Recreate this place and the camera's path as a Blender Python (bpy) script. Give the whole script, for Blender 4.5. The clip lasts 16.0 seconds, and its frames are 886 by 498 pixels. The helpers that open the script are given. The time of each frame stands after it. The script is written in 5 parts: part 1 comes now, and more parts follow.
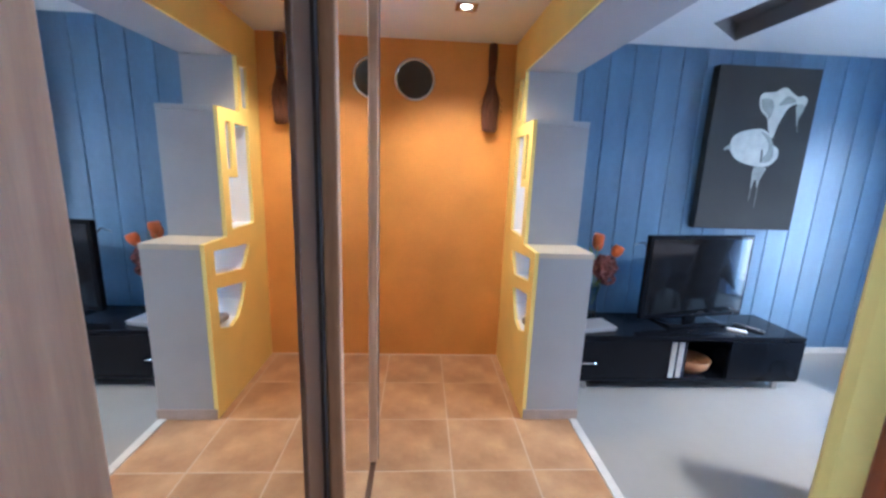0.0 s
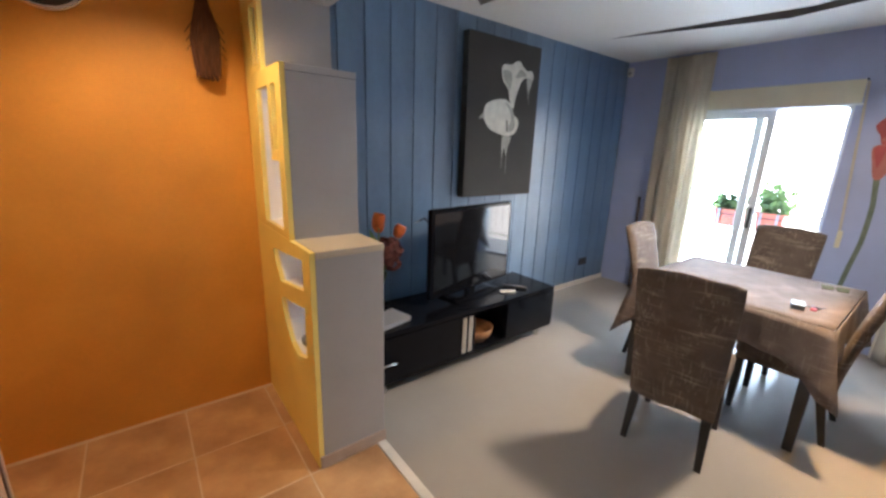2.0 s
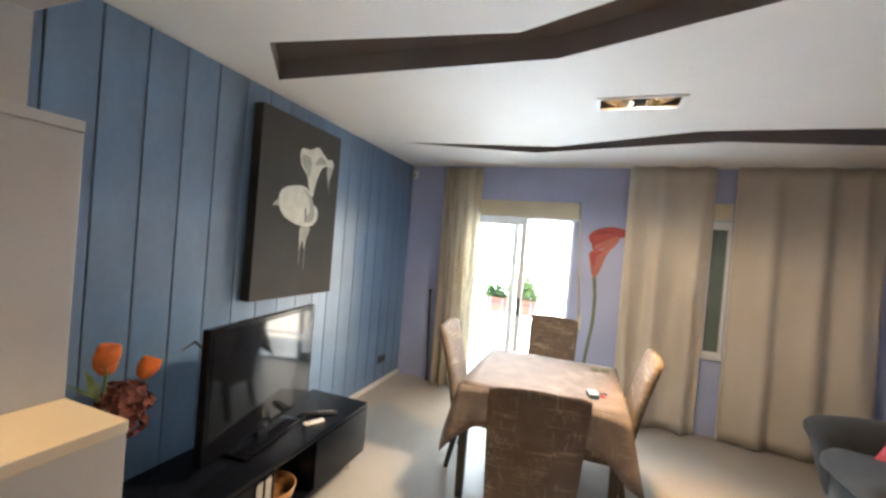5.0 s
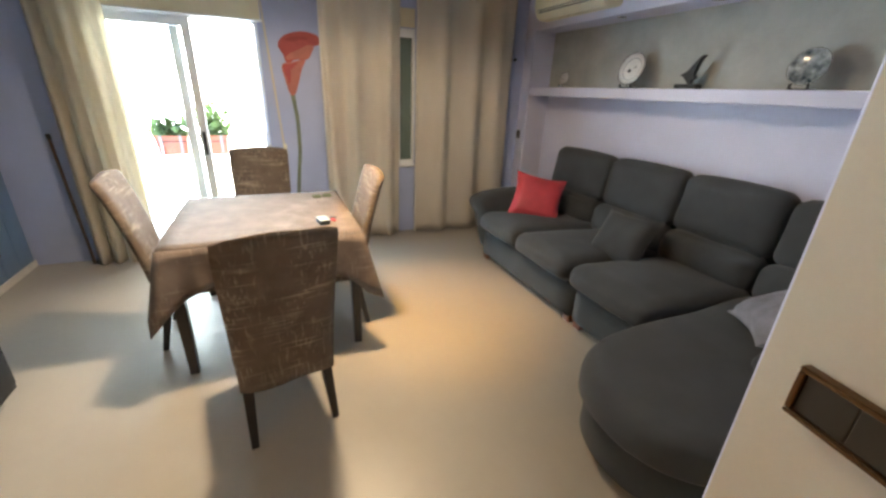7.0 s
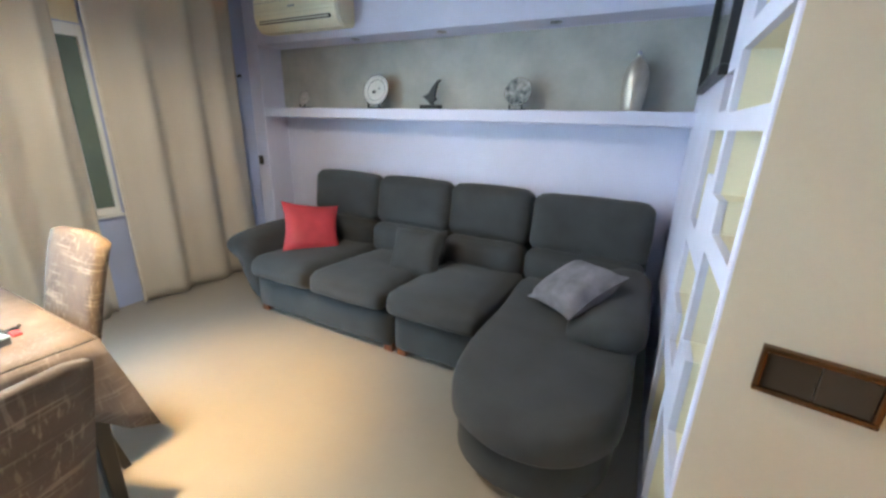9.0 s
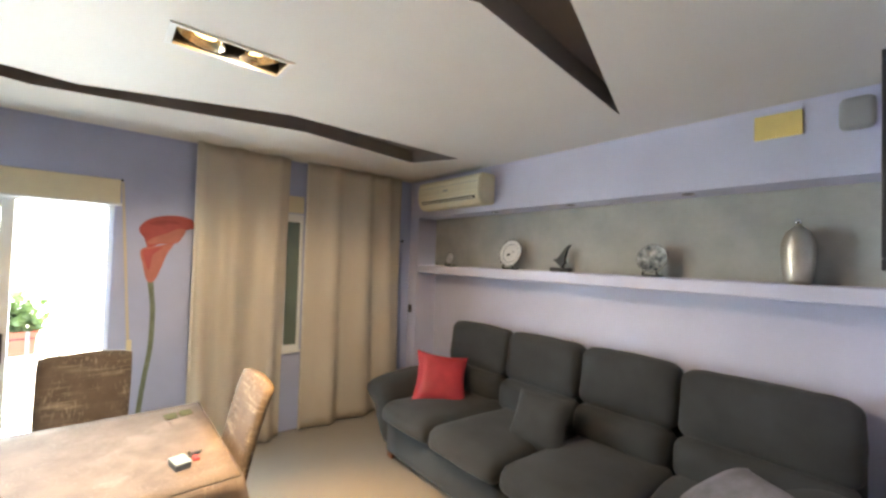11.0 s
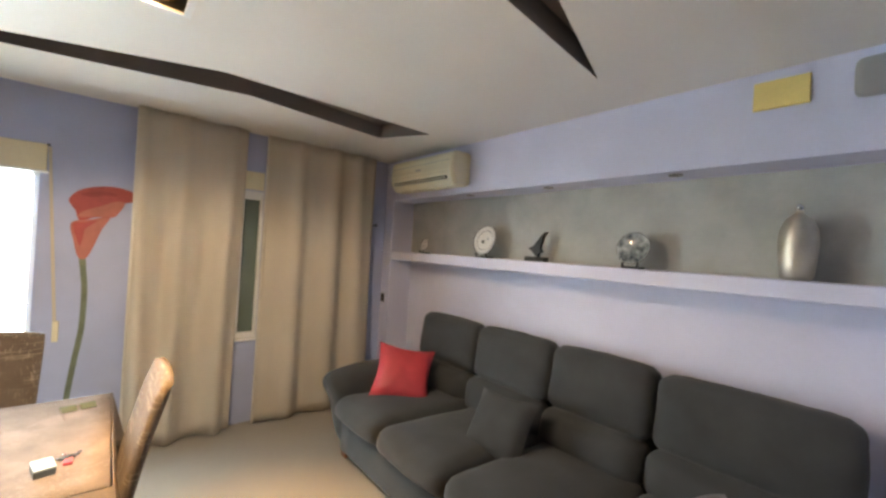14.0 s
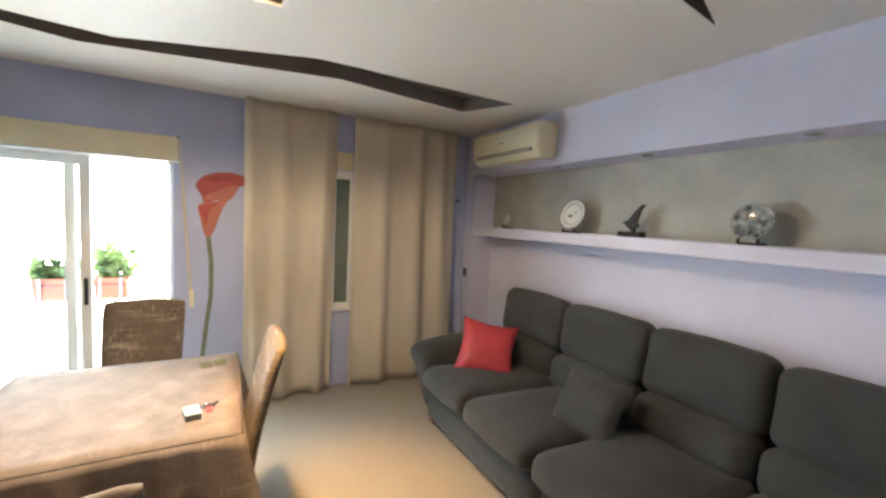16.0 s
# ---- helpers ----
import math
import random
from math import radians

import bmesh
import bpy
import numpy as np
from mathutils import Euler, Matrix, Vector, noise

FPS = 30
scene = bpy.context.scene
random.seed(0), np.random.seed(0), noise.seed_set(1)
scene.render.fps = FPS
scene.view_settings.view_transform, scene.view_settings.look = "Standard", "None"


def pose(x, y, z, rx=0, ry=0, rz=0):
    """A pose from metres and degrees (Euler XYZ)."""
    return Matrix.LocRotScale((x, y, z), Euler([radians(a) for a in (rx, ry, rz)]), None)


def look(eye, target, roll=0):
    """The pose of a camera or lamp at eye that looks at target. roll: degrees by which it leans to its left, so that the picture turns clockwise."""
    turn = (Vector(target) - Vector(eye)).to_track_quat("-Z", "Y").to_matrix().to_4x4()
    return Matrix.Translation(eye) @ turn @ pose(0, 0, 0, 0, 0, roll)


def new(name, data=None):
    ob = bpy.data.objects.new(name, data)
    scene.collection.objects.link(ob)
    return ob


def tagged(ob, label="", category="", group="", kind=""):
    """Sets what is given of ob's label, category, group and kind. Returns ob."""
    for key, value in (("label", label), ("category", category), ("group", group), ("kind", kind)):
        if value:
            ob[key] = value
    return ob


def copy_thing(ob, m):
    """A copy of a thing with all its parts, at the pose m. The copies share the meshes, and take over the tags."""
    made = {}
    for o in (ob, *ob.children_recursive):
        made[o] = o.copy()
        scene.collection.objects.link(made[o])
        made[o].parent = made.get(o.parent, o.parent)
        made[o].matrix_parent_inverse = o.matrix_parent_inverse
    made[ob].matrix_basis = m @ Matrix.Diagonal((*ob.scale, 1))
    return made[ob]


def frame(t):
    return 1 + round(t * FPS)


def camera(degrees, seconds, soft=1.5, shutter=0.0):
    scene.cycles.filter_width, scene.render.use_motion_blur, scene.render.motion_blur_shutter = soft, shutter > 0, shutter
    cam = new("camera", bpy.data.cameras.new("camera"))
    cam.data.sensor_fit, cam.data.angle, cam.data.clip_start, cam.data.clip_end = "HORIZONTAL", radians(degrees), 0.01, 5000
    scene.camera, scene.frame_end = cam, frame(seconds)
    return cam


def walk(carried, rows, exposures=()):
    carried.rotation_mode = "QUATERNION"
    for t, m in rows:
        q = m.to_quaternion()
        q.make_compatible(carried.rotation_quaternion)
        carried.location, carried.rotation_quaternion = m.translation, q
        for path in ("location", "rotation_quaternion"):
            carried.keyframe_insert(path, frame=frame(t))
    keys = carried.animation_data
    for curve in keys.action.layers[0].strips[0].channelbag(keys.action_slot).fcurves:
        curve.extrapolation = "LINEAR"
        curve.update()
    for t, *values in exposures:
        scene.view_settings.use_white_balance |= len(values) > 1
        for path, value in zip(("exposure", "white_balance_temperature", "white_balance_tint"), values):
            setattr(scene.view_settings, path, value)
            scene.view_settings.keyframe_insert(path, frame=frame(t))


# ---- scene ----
cam = camera(97.0, 16.0, soft=2.7)
DAY, SPOT_A, SPOT_B, SPOT_FILL, HALL = 5000, 400, 360, 140, 104
PATH = [
    (0, (0.048, 0.161, 1.556), (0.166, 2.116, 1.151), 2.1),
    (0.5, (0.068, 0.248, 1.544), (0.573, 2.128, 1.086), 2.1),
    (1, (0.139, 0.423, 1.54), (0.89, 2.225, 1.106), 1.8),
    (1.5, (0.192, 0.57, 1.53), (1.144, 2.261, 1.046), 1.7),
    (2, (0.198, 0.782, 1.531), (1.387, 2.312, 1.035), 2.0),
    (2.5, (0.202, 0.928, 1.552), (1.519, 2.351, 1.06), 1.4),
    (3, (0.245, 1.013, 1.529), (1.544, 2.431, 0.978), 1.6),
    (5.5, (0.412, 1.356, 1.613), (2.369, 1.765, 1.606), 2.2),
    (6, (0.449, 1.391, 1.546), (2.429, 1.471, 1.274), 2.1),
    (6.5, (0.577, 1.403, 1.53), (2.478, 1.085, 0.999), 1.8),
    (7, (0.706, 1.418, 1.493), (2.405, 0.67, 0.749), 2.5),
    (7.5, (0.817, 1.518, 1.477), (2.26, 0.374, 0.696), 3.2),
    (8, (0.939, 1.61, 1.488), (2.056, 0.107, 0.787), 3.2),
    (8.5, (1.09, 1.543, 1.476), (1.934, -0.151, 0.831), 2.9),
    (9, (1.205, 1.503, 1.476), (2.078, -0.19, 0.867), 1.7),
    (9.5, (1.151, 1.607, 1.522), (2.285, 0.019, 1.082), 0.3),
    (10, (1.056, 1.667, 1.623), (2.439, 0.233, 1.445), 0.2),
    (10.2, (1.03, 1.659, 1.664), (2.475, 0.278, 1.597), 0.3),
    (12.3, (1.049, 1.088, 1.623), (2.595, -0.178, 1.703), 2.8),
    (12.5, (1.053, 1.078, 1.62), (2.599, -0.19, 1.685), 3.0),
    (13, (1.052, 1.052, 1.618), (2.595, -0.22, 1.656), 3.3),
    (13.5, (1.052, 1.034, 1.62), (2.59, -0.244, 1.64), 3.5),
    (14, (1.057, 1.039, 1.618), (2.584, -0.253, 1.627), 3.5),
    (14.5, (1.055, 1.037, 1.643), (2.573, -0.265, 1.611), 3.2),
    (15, (1.066, 1.037, 1.619), (2.598, -0.248, 1.58), 3.4),
    (15.5, (1.068, 1.026, 1.62), (2.666, -0.174, 1.544), 3.4),
    (16, (1.098, 1.062, 1.635), (2.841, 0.093, 1.486), 2.8),
]
EXPOSURES = [
    (0.0, .18, 4600, 10), (.3, .14, 5400, 10), (.6, .14, 6000, 10), (1.5, -.24, 6200, 13), (2.5, -.62, 6500, 17), (3.2, -.62, 6500, 17),
    (5.3, -.04, 7400, 13), (6.0, -.12, 7300, 13), (7.0, -.28, 7400, 10), (8.0, -.01, 7150, 4), (9.0, .18, 6300, 4), (9.6, .20, 6250, 4),
    (10.2, .02, 7500, 11), (12.3, -.04, 8300, 12), (16.0, -.08, 8100, 12),
]
walk(cam, [(t, look(eye, target, roll)) for t, eye, target, roll in PATH], EXPOSURES)

# ---- world, daylight, lamps ----
world = bpy.data.worlds.new("sky")
scene.world = world
world.use_nodes = True
wn = world.node_tree.nodes
sky = wn.new("ShaderNodeTexSky")
sky.sky_type, sky.sun_disc = 'NISHITA', False
sky.sun_elevation, sky.sun_rotation = radians(48), radians(250)
world.node_tree.links.new(sky.outputs[0], wn["Background"].inputs[0])
wn["Background"].inputs[1].default_value = 0.15


def lamp(name, kind, m, energy, color, **props):
    data = bpy.data.lights.new(name, kind)
    data.energy, data.color = energy, color
    ob = new(name, data)
    ob.matrix_world = m
    if "size" in props:
        data.shape, data.size, data.size_y = 'RECTANGLE', *props["size"]
    if "cone" in props:
        data.spot_size, data.spot_blend, data.shadow_soft_size = radians(props["cone"]), props["blend"], props["soft"]
    return ob


sun = lamp("sun", 'SUN', look((-6, -3, 9), (0, 0, 0)), 2.5, (1, .95, .86))
sun.data.angle = radians(.5)
# daylight outside the balcony door
lamp("daylight", 'AREA', look((7.7, 3.5, 1.4), (4.5, 1.4, 1.3)), DAY, (.43, .715, 1.0), size=(7.4, 6.0))
# unseen fill lamp added in the kitchen wall opening, brightens hall and doorway
lamp("kitchen_fill_light", 'AREA', look((-1.58, -1.3, 1.5), (0, -1.3, 1.4)), 24, (.88, .94, 1.0), size=(1.15, 1.15))
# twin spotlight of the living room, downlight of the hall
lamp("spot_bulb_light", 'SPOT', look((2.955, .95, 2.52), (3.05, .42, 0)), SPOT_A, (1, .55, .13), cone=46, blend=1.0, soft=.03)
lamp("spot_bulb_light", 'SPOT', look((2.955, 1.11, 2.52), (2.62, 2.0, 0)), SPOT_B, (1, .79, .57), cone=94, blend=1.0, soft=.10)
# third, wide lamp added at the two-bulb fixture to brighten curtains and sofa
lamp("spot_fill_light", 'SPOT', look((2.955, 1.0, 2.52), (2.955, .9, 0)), SPOT_FILL, (1, .83, .65), cone=160, blend=.4, soft=.10)
lamp("downlight_light", 'SPOT', look((.28, 2.61, 2.44), (.28, 2.6, 0)), HALL, (1, .71, .41), cone=126, blend=.65, soft=.05)


# ---- materials ----
def mat(name, col, rough=.6, metal=0.0, var=.10, scale=5.0, fine=90.0, bump=.08, stretch=(1, 1, 1), col2=None, coat=0.0, spec=.5):
    """Colour that varies at two scales, with fine relief and uneven gloss."""
    m = bpy.data.materials.new(name)
    m.use_nodes = True
    n, l = m.node_tree.nodes, m.node_tree.links
    b = n["Principled BSDF"]
    co, mp = n.new("ShaderNodeTexCoord"), n.new("ShaderNodeMapping")
    mp.inputs["Scale"].default_value = stretch
    l.new(co.outputs["Object"], mp.inputs[0])
    big, small = n.new("ShaderNodeTexNoise"), n.new("ShaderNodeTexNoise")
    big.inputs["Scale"].default_value, big.inputs["Detail"].default_value = scale, 4
    small.inputs["Scale"].default_value, small.inputs["Detail"].default_value = fine, 2
    for t in (big, small):
        l.new(mp.outputs[0], t.inputs["Vector"])
    mix, mix2 = n.new("ShaderNodeMix"), n.new("ShaderNodeMix")
    mix.data_type = mix2.data_type = 'RGBA'
    lo = tuple(c * (1 - var) for c in col)
    hi = col2 or tuple(min(1, c * (1 + var)) for c in col)
    mix.inputs[6].default_value, mix.inputs[7].default_value = (*lo, 1), (*hi, 1)
    rng = n.new("ShaderNodeMapRange")
    rng.inputs[1].default_value, rng.inputs[2].default_value = .3, .7
    l.new(big.outputs[0], rng.inputs[0])
    l.new(rng.outputs[0], mix.inputs[0])
    mix2.blend_type = 'MULTIPLY'
    mix2.inputs[0].default_value = var
    l.new(mix.outputs[2], mix2.inputs[6])
    l.new(small.outputs[0], mix2.inputs[7])
    l.new(mix2.outputs[2], b.inputs["Base Color"])
    rr = n.new("ShaderNodeMapRange")
    rr.inputs[3].default_value, rr.inputs[4].default_value = max(0, rough - .08), min(1, rough + .08)
    l.new(big.outputs[0], rr.inputs[0])
    l.new(rr.outputs[0], b.inputs["Roughness"])
    b.inputs["Metallic"].default_value = metal
    b.inputs["Coat Weight"].default_value = coat
    b.inputs["Specular IOR Level"].default_value = spec
    if bump:
        bp = n.new("ShaderNodeBump")
        bp.inputs["Strength"].default_value, bp.inputs["Distance"].default_value = bump, .004
        l.new(small.outputs[0], bp.inputs["Height"])
        l.new(bp.outputs[0], b.inputs["Normal"])
    return m


def glow(name, col, strength):
    m = bpy.data.materials.new(name)
    m.use_nodes = True
    b = m.node_tree.nodes["Principled BSDF"]
    b.inputs["Base Color"].default_value = (*col, 1)
    b.inputs["Emission Color"].default_value = (*col, 1)
    b.inputs["Emission Strength"].default_value = strength
    return m


def clear(name, col, rough=.02, trans=1.0, ior=1.45):
    m = mat(name, col, rough, var=.02, bump=0)
    b = m.node_tree.nodes["Principled BSDF"]
    b.inputs["Transmission Weight"].default_value, b.inputs["IOR"].default_value = trans, ior
    return m


def woven(name, base, streak, amount=.5, rough=.85):
    """Printed weave: pale broken threads running both ways over a darker ground."""
    m = mat(name, base, rough, var=.22, scale=9, fine=260, bump=.35)
    n, l = m.node_tree.nodes, m.node_tree.links
    b = n["Principled BSDF"]
    src = b.inputs["Base Color"].links[0].from_socket
    co = n.new("ShaderNodeTexCoord")
    for k, s in enumerate(((5, 5, 95), (95, 95, 4.5))):
        mp, t, r, mx, patch = (n.new("ShaderNode" + x) for x in ("Mapping", "TexNoise", "MapRange", "Mix", "TexNoise"))
        mp.inputs["Scale"].default_value = s
        mp.inputs["Location"].default_value = (k * 3.1, k, 0)
        t.inputs["Scale"].default_value, t.inputs["Detail"].default_value = 1.0, 2
        patch.inputs["Scale"].default_value = 7
        l.new(co.outputs["Object"], mp.inputs[0])
        l.new(co.outputs["Object"], patch.inputs["Vector"])
        l.new(mp.outputs[0], t.inputs["Vector"])
        r.inputs[1].default_value, r.inputs[2].default_value = .56, .68
        r.inputs[4].default_value = amount
        l.new(t.outputs[0], r.inputs[0])
        mul = n.new("ShaderNodeMath")
        mul.operation = 'MULTIPLY'
        l.new(r.outputs[0], mul.inputs[0])
        r2 = n.new("ShaderNodeMapRange")
        r2.inputs[1].default_value, r2.inputs[2].default_value = .35, .6
        l.new(patch.outputs[0], r2.inputs[0])
        l.new(r2.outputs[0], mul.inputs[1])
        mx.data_type = 'RGBA'
        l.new(mul.outputs[0], mx.inputs[0])
        l.new(src, mx.inputs[6])
        mx.inputs[7].default_value = (*streak, 1)
        src = mx.outputs[2]
    l.new(src, b.inputs["Base Color"])
    return m


def plank_wood(name, col, dark, rough=.35, coat=.2, stretch=(14, 14, 1.2)):
    return mat(name, dark, rough, var=.15, scale=3.0, fine=30, bump=.06, stretch=stretch, col2=col, coat=coat)


def per_piece(m, amount=.16):
    """Lets pieces that share a material differ a little, one from the next."""
    n, l = m.node_tree.nodes, m.node_tree.links
    b = n["Principled BSDF"]
    src = b.inputs["Base Color"].links[0].from_socket
    info, hsv, r = n.new("ShaderNodeObjectInfo"), n.new("ShaderNodeHueSaturation"), n.new("ShaderNodeMapRange")
    r.inputs[3].default_value, r.inputs[4].default_value = 1 - amount, 1 + amount
    l.new(info.outputs["Random"], r.inputs[0])
    l.new(r.outputs[0], hsv.inputs["Value"])
    l.new(src, hsv.inputs["Color"])
    l.new(hsv.outputs[0], b.inputs["Base Color"])
    return m


M_ORANGE = mat("orange_paint", (.70, .325, .055), .45, var=.10, scale=2.5, fine=70, bump=.05)
M_YELLOW = mat("yellow_paint", (.88, .71, .20), .55, var=.06, scale=3, fine=80, bump=.06)
M_CREAM = mat("cream_paint", (.51, .445, .335), .6, var=.05, scale=2.2, fine=90, bump=.05)
M_NICHEC = mat("pale_cream_paint", (.74, .70, .56), .6, var=.05, scale=2.2, fine=90, bump=.05)
M_GREY = mat("grey_paint", (.37, .365, .36), .6, var=.05, scale=4, fine=110, bump=.08)
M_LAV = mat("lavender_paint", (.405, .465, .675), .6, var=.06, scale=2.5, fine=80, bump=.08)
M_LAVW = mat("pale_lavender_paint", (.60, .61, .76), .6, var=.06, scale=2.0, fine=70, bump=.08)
M_NICHE = mat("grey_plaster", (.44, .44, .40), .7, var=.12, scale=4, fine=26, bump=.5)
M_WHITE = mat("white_paint", (.80, .79, .76), .55, var=.04, scale=2, fine=90, bump=.04)
M_NWHITE = mat("niche_white_paint", (.82, .80, .76), .5, var=.04, scale=4, fine=80, bump=.04)
M_CEIL = mat("ceiling_paint", (.74, .73, .70), .7, var=.04, scale=1.2, fine=60, bump=.05)
M_SLOT = mat("taupe_slot_paint", (.19, .175, .17), .7, var=.08, scale=3, bump=.04)
M_BLUE = per_piece(mat("blue_board_paint", (.122, .208, .330), .36, var=.22, scale=3.5, fine=40, bump=.08, stretch=(1, 1, .6), spec=.85), .10)
M_GROOVE = mat("dark_groove", (.02, .03, .05), .7)
M_TILE = per_piece(mat("terracotta_tile", (.40, .205, .085), .40, var=.14, scale=4, fine=45, bump=.10, col2=(.62, .385, .185)), .07)
M_GROUT = mat("tile_grout", (.60, .45, .31), .8, var=.1)
M_FLOOR = mat("pale_smooth_floor", (.315, .292, .257), .34, var=.06, scale=1.3, fine=14, bump=.02)
M_STONE = mat("white_stone_strip", (.66, .62, .55), .4, var=.08, scale=12)
M_PLINTH = mat("beige_plinth", (.42, .33, .27), .5, var=.12, scale=14)
M_TERRAZZO = mat("pale_terrazzo", (.48, .46, .40), .3, var=.35, scale=60, fine=200, bump=.02, col2=(.78, .76, .68))
M_DOOR = plank_wood("mahogany", (.27, .068, .013), (.12, .028, .006), .3, .4)
M_OAK = plank_wood("pale_oak", (.66, .38, .20), (.53, .285, .14), .5, 0)
M_BRONZE = mat("brown_profile", (.12, .062, .035), .35, .15, var=.1, bump=.02)
M_COPPER = mat("polished_bronze", (.17, .092, .045), .22, .85, var=.12, scale=20, bump=.02)
M_DARKROCK = mat("dark_brown_plastic", (.035, .028, .020), .35, var=.1)
M_BLACKGAP = mat("dark_seal", (.035, .024, .018), .6)
M_MIRROR = mat("mirror", (.90, .86, .80), .0, 1.0, var=0.0, bump=0)
M_MIRROR.node_tree.nodes["Principled BSDF"].inputs["Roughness"].default_value = .01
for lk in list(M_MIRROR.node_tree.links):
    if lk.to_socket.name == "Roughness":
        M_MIRROR.node_tree.links.remove(lk)
M_CHROME = mat("chrome", (.72, .72, .72), .16, 1.0, var=.05, bump=0)
M_ALU = mat("white_aluminium", (.76, .78, .78), .35, .1, var=.04, bump=.02)
M_SMOKE = mat("dark_glass", (.06, .055, .05), .12, 0.0, var=.1, bump=.02)
M_BLACK = mat("black_gloss", (.006, .007, .010), .14, var=.1, bump=.0, spec=.14)
M_SCREEN = mat("television_screen", (.006, .0065, .008), .06, var=.05, bump=0, spec=.5)
M_DARKPL = mat("black_plastic", (.018, .018, .02), .4)
M_GREYPL = mat("grey_plastic", (.30, .30, .30), .45, var=.05)
M_WHITEPL = mat("white_plastic", (.72, .71, .67), .35, var=.05)
M_ACPL = mat("yellowed_plastic", (.74, .68, .50), .4, var=.05, bump=.02)
M_YELPL = mat("yellow_cover", (.78, .60, .22), .55, var=.08)
M_CANVAS = mat("dark_canvas", (.034, .032, .028), .75, var=.25, scale=2.0, fine=220, bump=.2)
M_PETAL = mat("painted_white", (.62, .62, .55), .7, var=.12, scale=14, fine=180, bump=.15)
M_PETAL2 = mat("painted_pale_grey", (.36, .37, .33), .7, var=.2, scale=14, fine=180, bump=.15)
M_PETAL3 = mat("painted_dark_grey", (.13, .13, .115), .7, var=.2, scale=14, fine=180, bump=.15)
M_RED1 = mat("mural_red", (.44, .085, .08), .65, var=.16, scale=10, fine=90)
M_RED2 = mat("mural_salmon", (.48, .165, .135), .65, var=.16, scale=10, fine=90)
M_RED3 = mat("mural_deep_red", (.35, .06, .06), .65, var=.16, scale=10, fine=90)
M_STEM = mat("mural_green", (.17, .21, .15), .65, var=.2, scale=12, fine=90)
M_CURT = mat("taupe_curtain", (.61, .555, .47), .9, var=.07, scale=3, fine=300, bump=.25, stretch=(1, 1, .35))
M_GAUZE = mat("thin_taupe_curtain", (.72, .65, .54), .9, var=.10, scale=3, fine=300, bump=.25, stretch=(1, 1, .35))
M_SOFA = mat("charcoal_microfibre", (.045, .049, .052), .92, var=.22, scale=5, fine=240, bump=.3)
M_SOFAD = mat("charcoal_base_fabric", (.036, .043, .047), .92, var=.2, scale=6, fine=240, bump=.3)
for q in (M_SOFA, M_SOFAD):
    q.node_tree.nodes["Principled BSDF"].inputs["Sheen Weight"].default_value = .12
    q.node_tree.nodes["Principled BSDF"].inputs["Sheen Tint"].default_value = (.7, .7, .7, 1)
M_REDC = mat("red_satin", (.50, .045, .06), .5, var=.15, scale=7, fine=160, bump=.2)
M_VELV = mat("grey_velvet", (.205, .20, .23), .7, var=.3, scale=11, fine=160, bump=.4)
M_CHAIR = woven("printed_chair_fabric", (.145, .110, .086), (.44, .38, .31), .48)
M_CLOTH = woven("tablecloth_fabric", (.175, .140, .122), (.30, .262, .235), .45, .8)
M_LEG = mat("black_stained_wood", (.022, .02, .02), .35, var=.2, scale=8, stretch=(6, 6, 1))
M_SILVER = mat("brushed_silver", (.66, .61, .52), .46, 1.0, var=.12, scale=8, fine=140, bump=.1)
M_PLATE = mat("white_ceramic", (.74, .73, .70), .2, var=.05, bump=0)
M_TEAL = mat("painted_teal_glaze", (.05, .14, .20), .15, var=.75, scale=22, fine=60, bump=.02, col2=(.70, .73, .72))
M_BRONZEBLK = mat("black_cast_metal", (.010, .010, .009), .5, 0, bump=.1)
M_BASKET = plank_wood("bowl_wood", (.45, .22, .09), (.28, .12, .045), .4, .1, (4, 4, 16))
M_VASE = clear("blue_glass", (.42, .62, .72), .05)
M_GLASS = clear("window_glass", (.97, 1, .99), .0, ior=1.1)
M_FROST = mat("grey_green_pane", (.13, .17, .15), .25, var=.1, scale=3, bump=.02)
M_ORFL = mat("orange_petal", (.72, .16, .03), .6, var=.3, scale=14)
M_HYDR = mat("dried_red_petal", (.14, .028, .026), .8, var=.4, scale=20, col2=(.32, .11, .09))
M_LEAF = per_piece(mat("leaf_green", (.16, .27, .09), .5, var=.4, scale=9, col2=(.36, .48, .19)), .2)
M_STRAW = mat("brown_straw", (.15, .058, .024), .85, var=.4, scale=18, fine=140, bump=.4, stretch=(8, 8, 1))
M_TERRA = mat("red_planter", (.58, .14, .075), .6, var=.1)
M_RAIL = mat("iron_railing", (.30, .29, .28), .5, .2)
M_BULB = glow("halogen_glow", (1, .62, .25), 16.0)
M_BULB2 = glow("downlight_glow", (1, .82, .55), 18.0)
M_REFL = mat("lamp_reflector", (.75, .66, .48), .25, .9, var=.1, bump=0)
M_FACADE = mat("cream_render", (.80, .76, .68), .8, var=.08, scale=.6, fine=20)


def translucent(m, share):
    """Lets some light through thin cloth or leaves."""
    n, l = m.node_tree.nodes, m.node_tree.links
    b, out = n["Principled BSDF"], n["Material Output"]
    t, mx = n.new("ShaderNodeBsdfTranslucent"), n.new("ShaderNodeMixShader")
    l.new(b.inputs["Base Color"].links[0].from_socket, t.inputs[0])
    mx.inputs[0].default_value = share
    l.new(b.outputs[0], mx.inputs[1])
    l.new(t.outputs[0], mx.inputs[2])
    l.new(mx.outputs[0], out.inputs[0])


translucent(M_CURT, .10)
translucent(M_GAUZE, .55)
translucent(M_LEAF, .5)


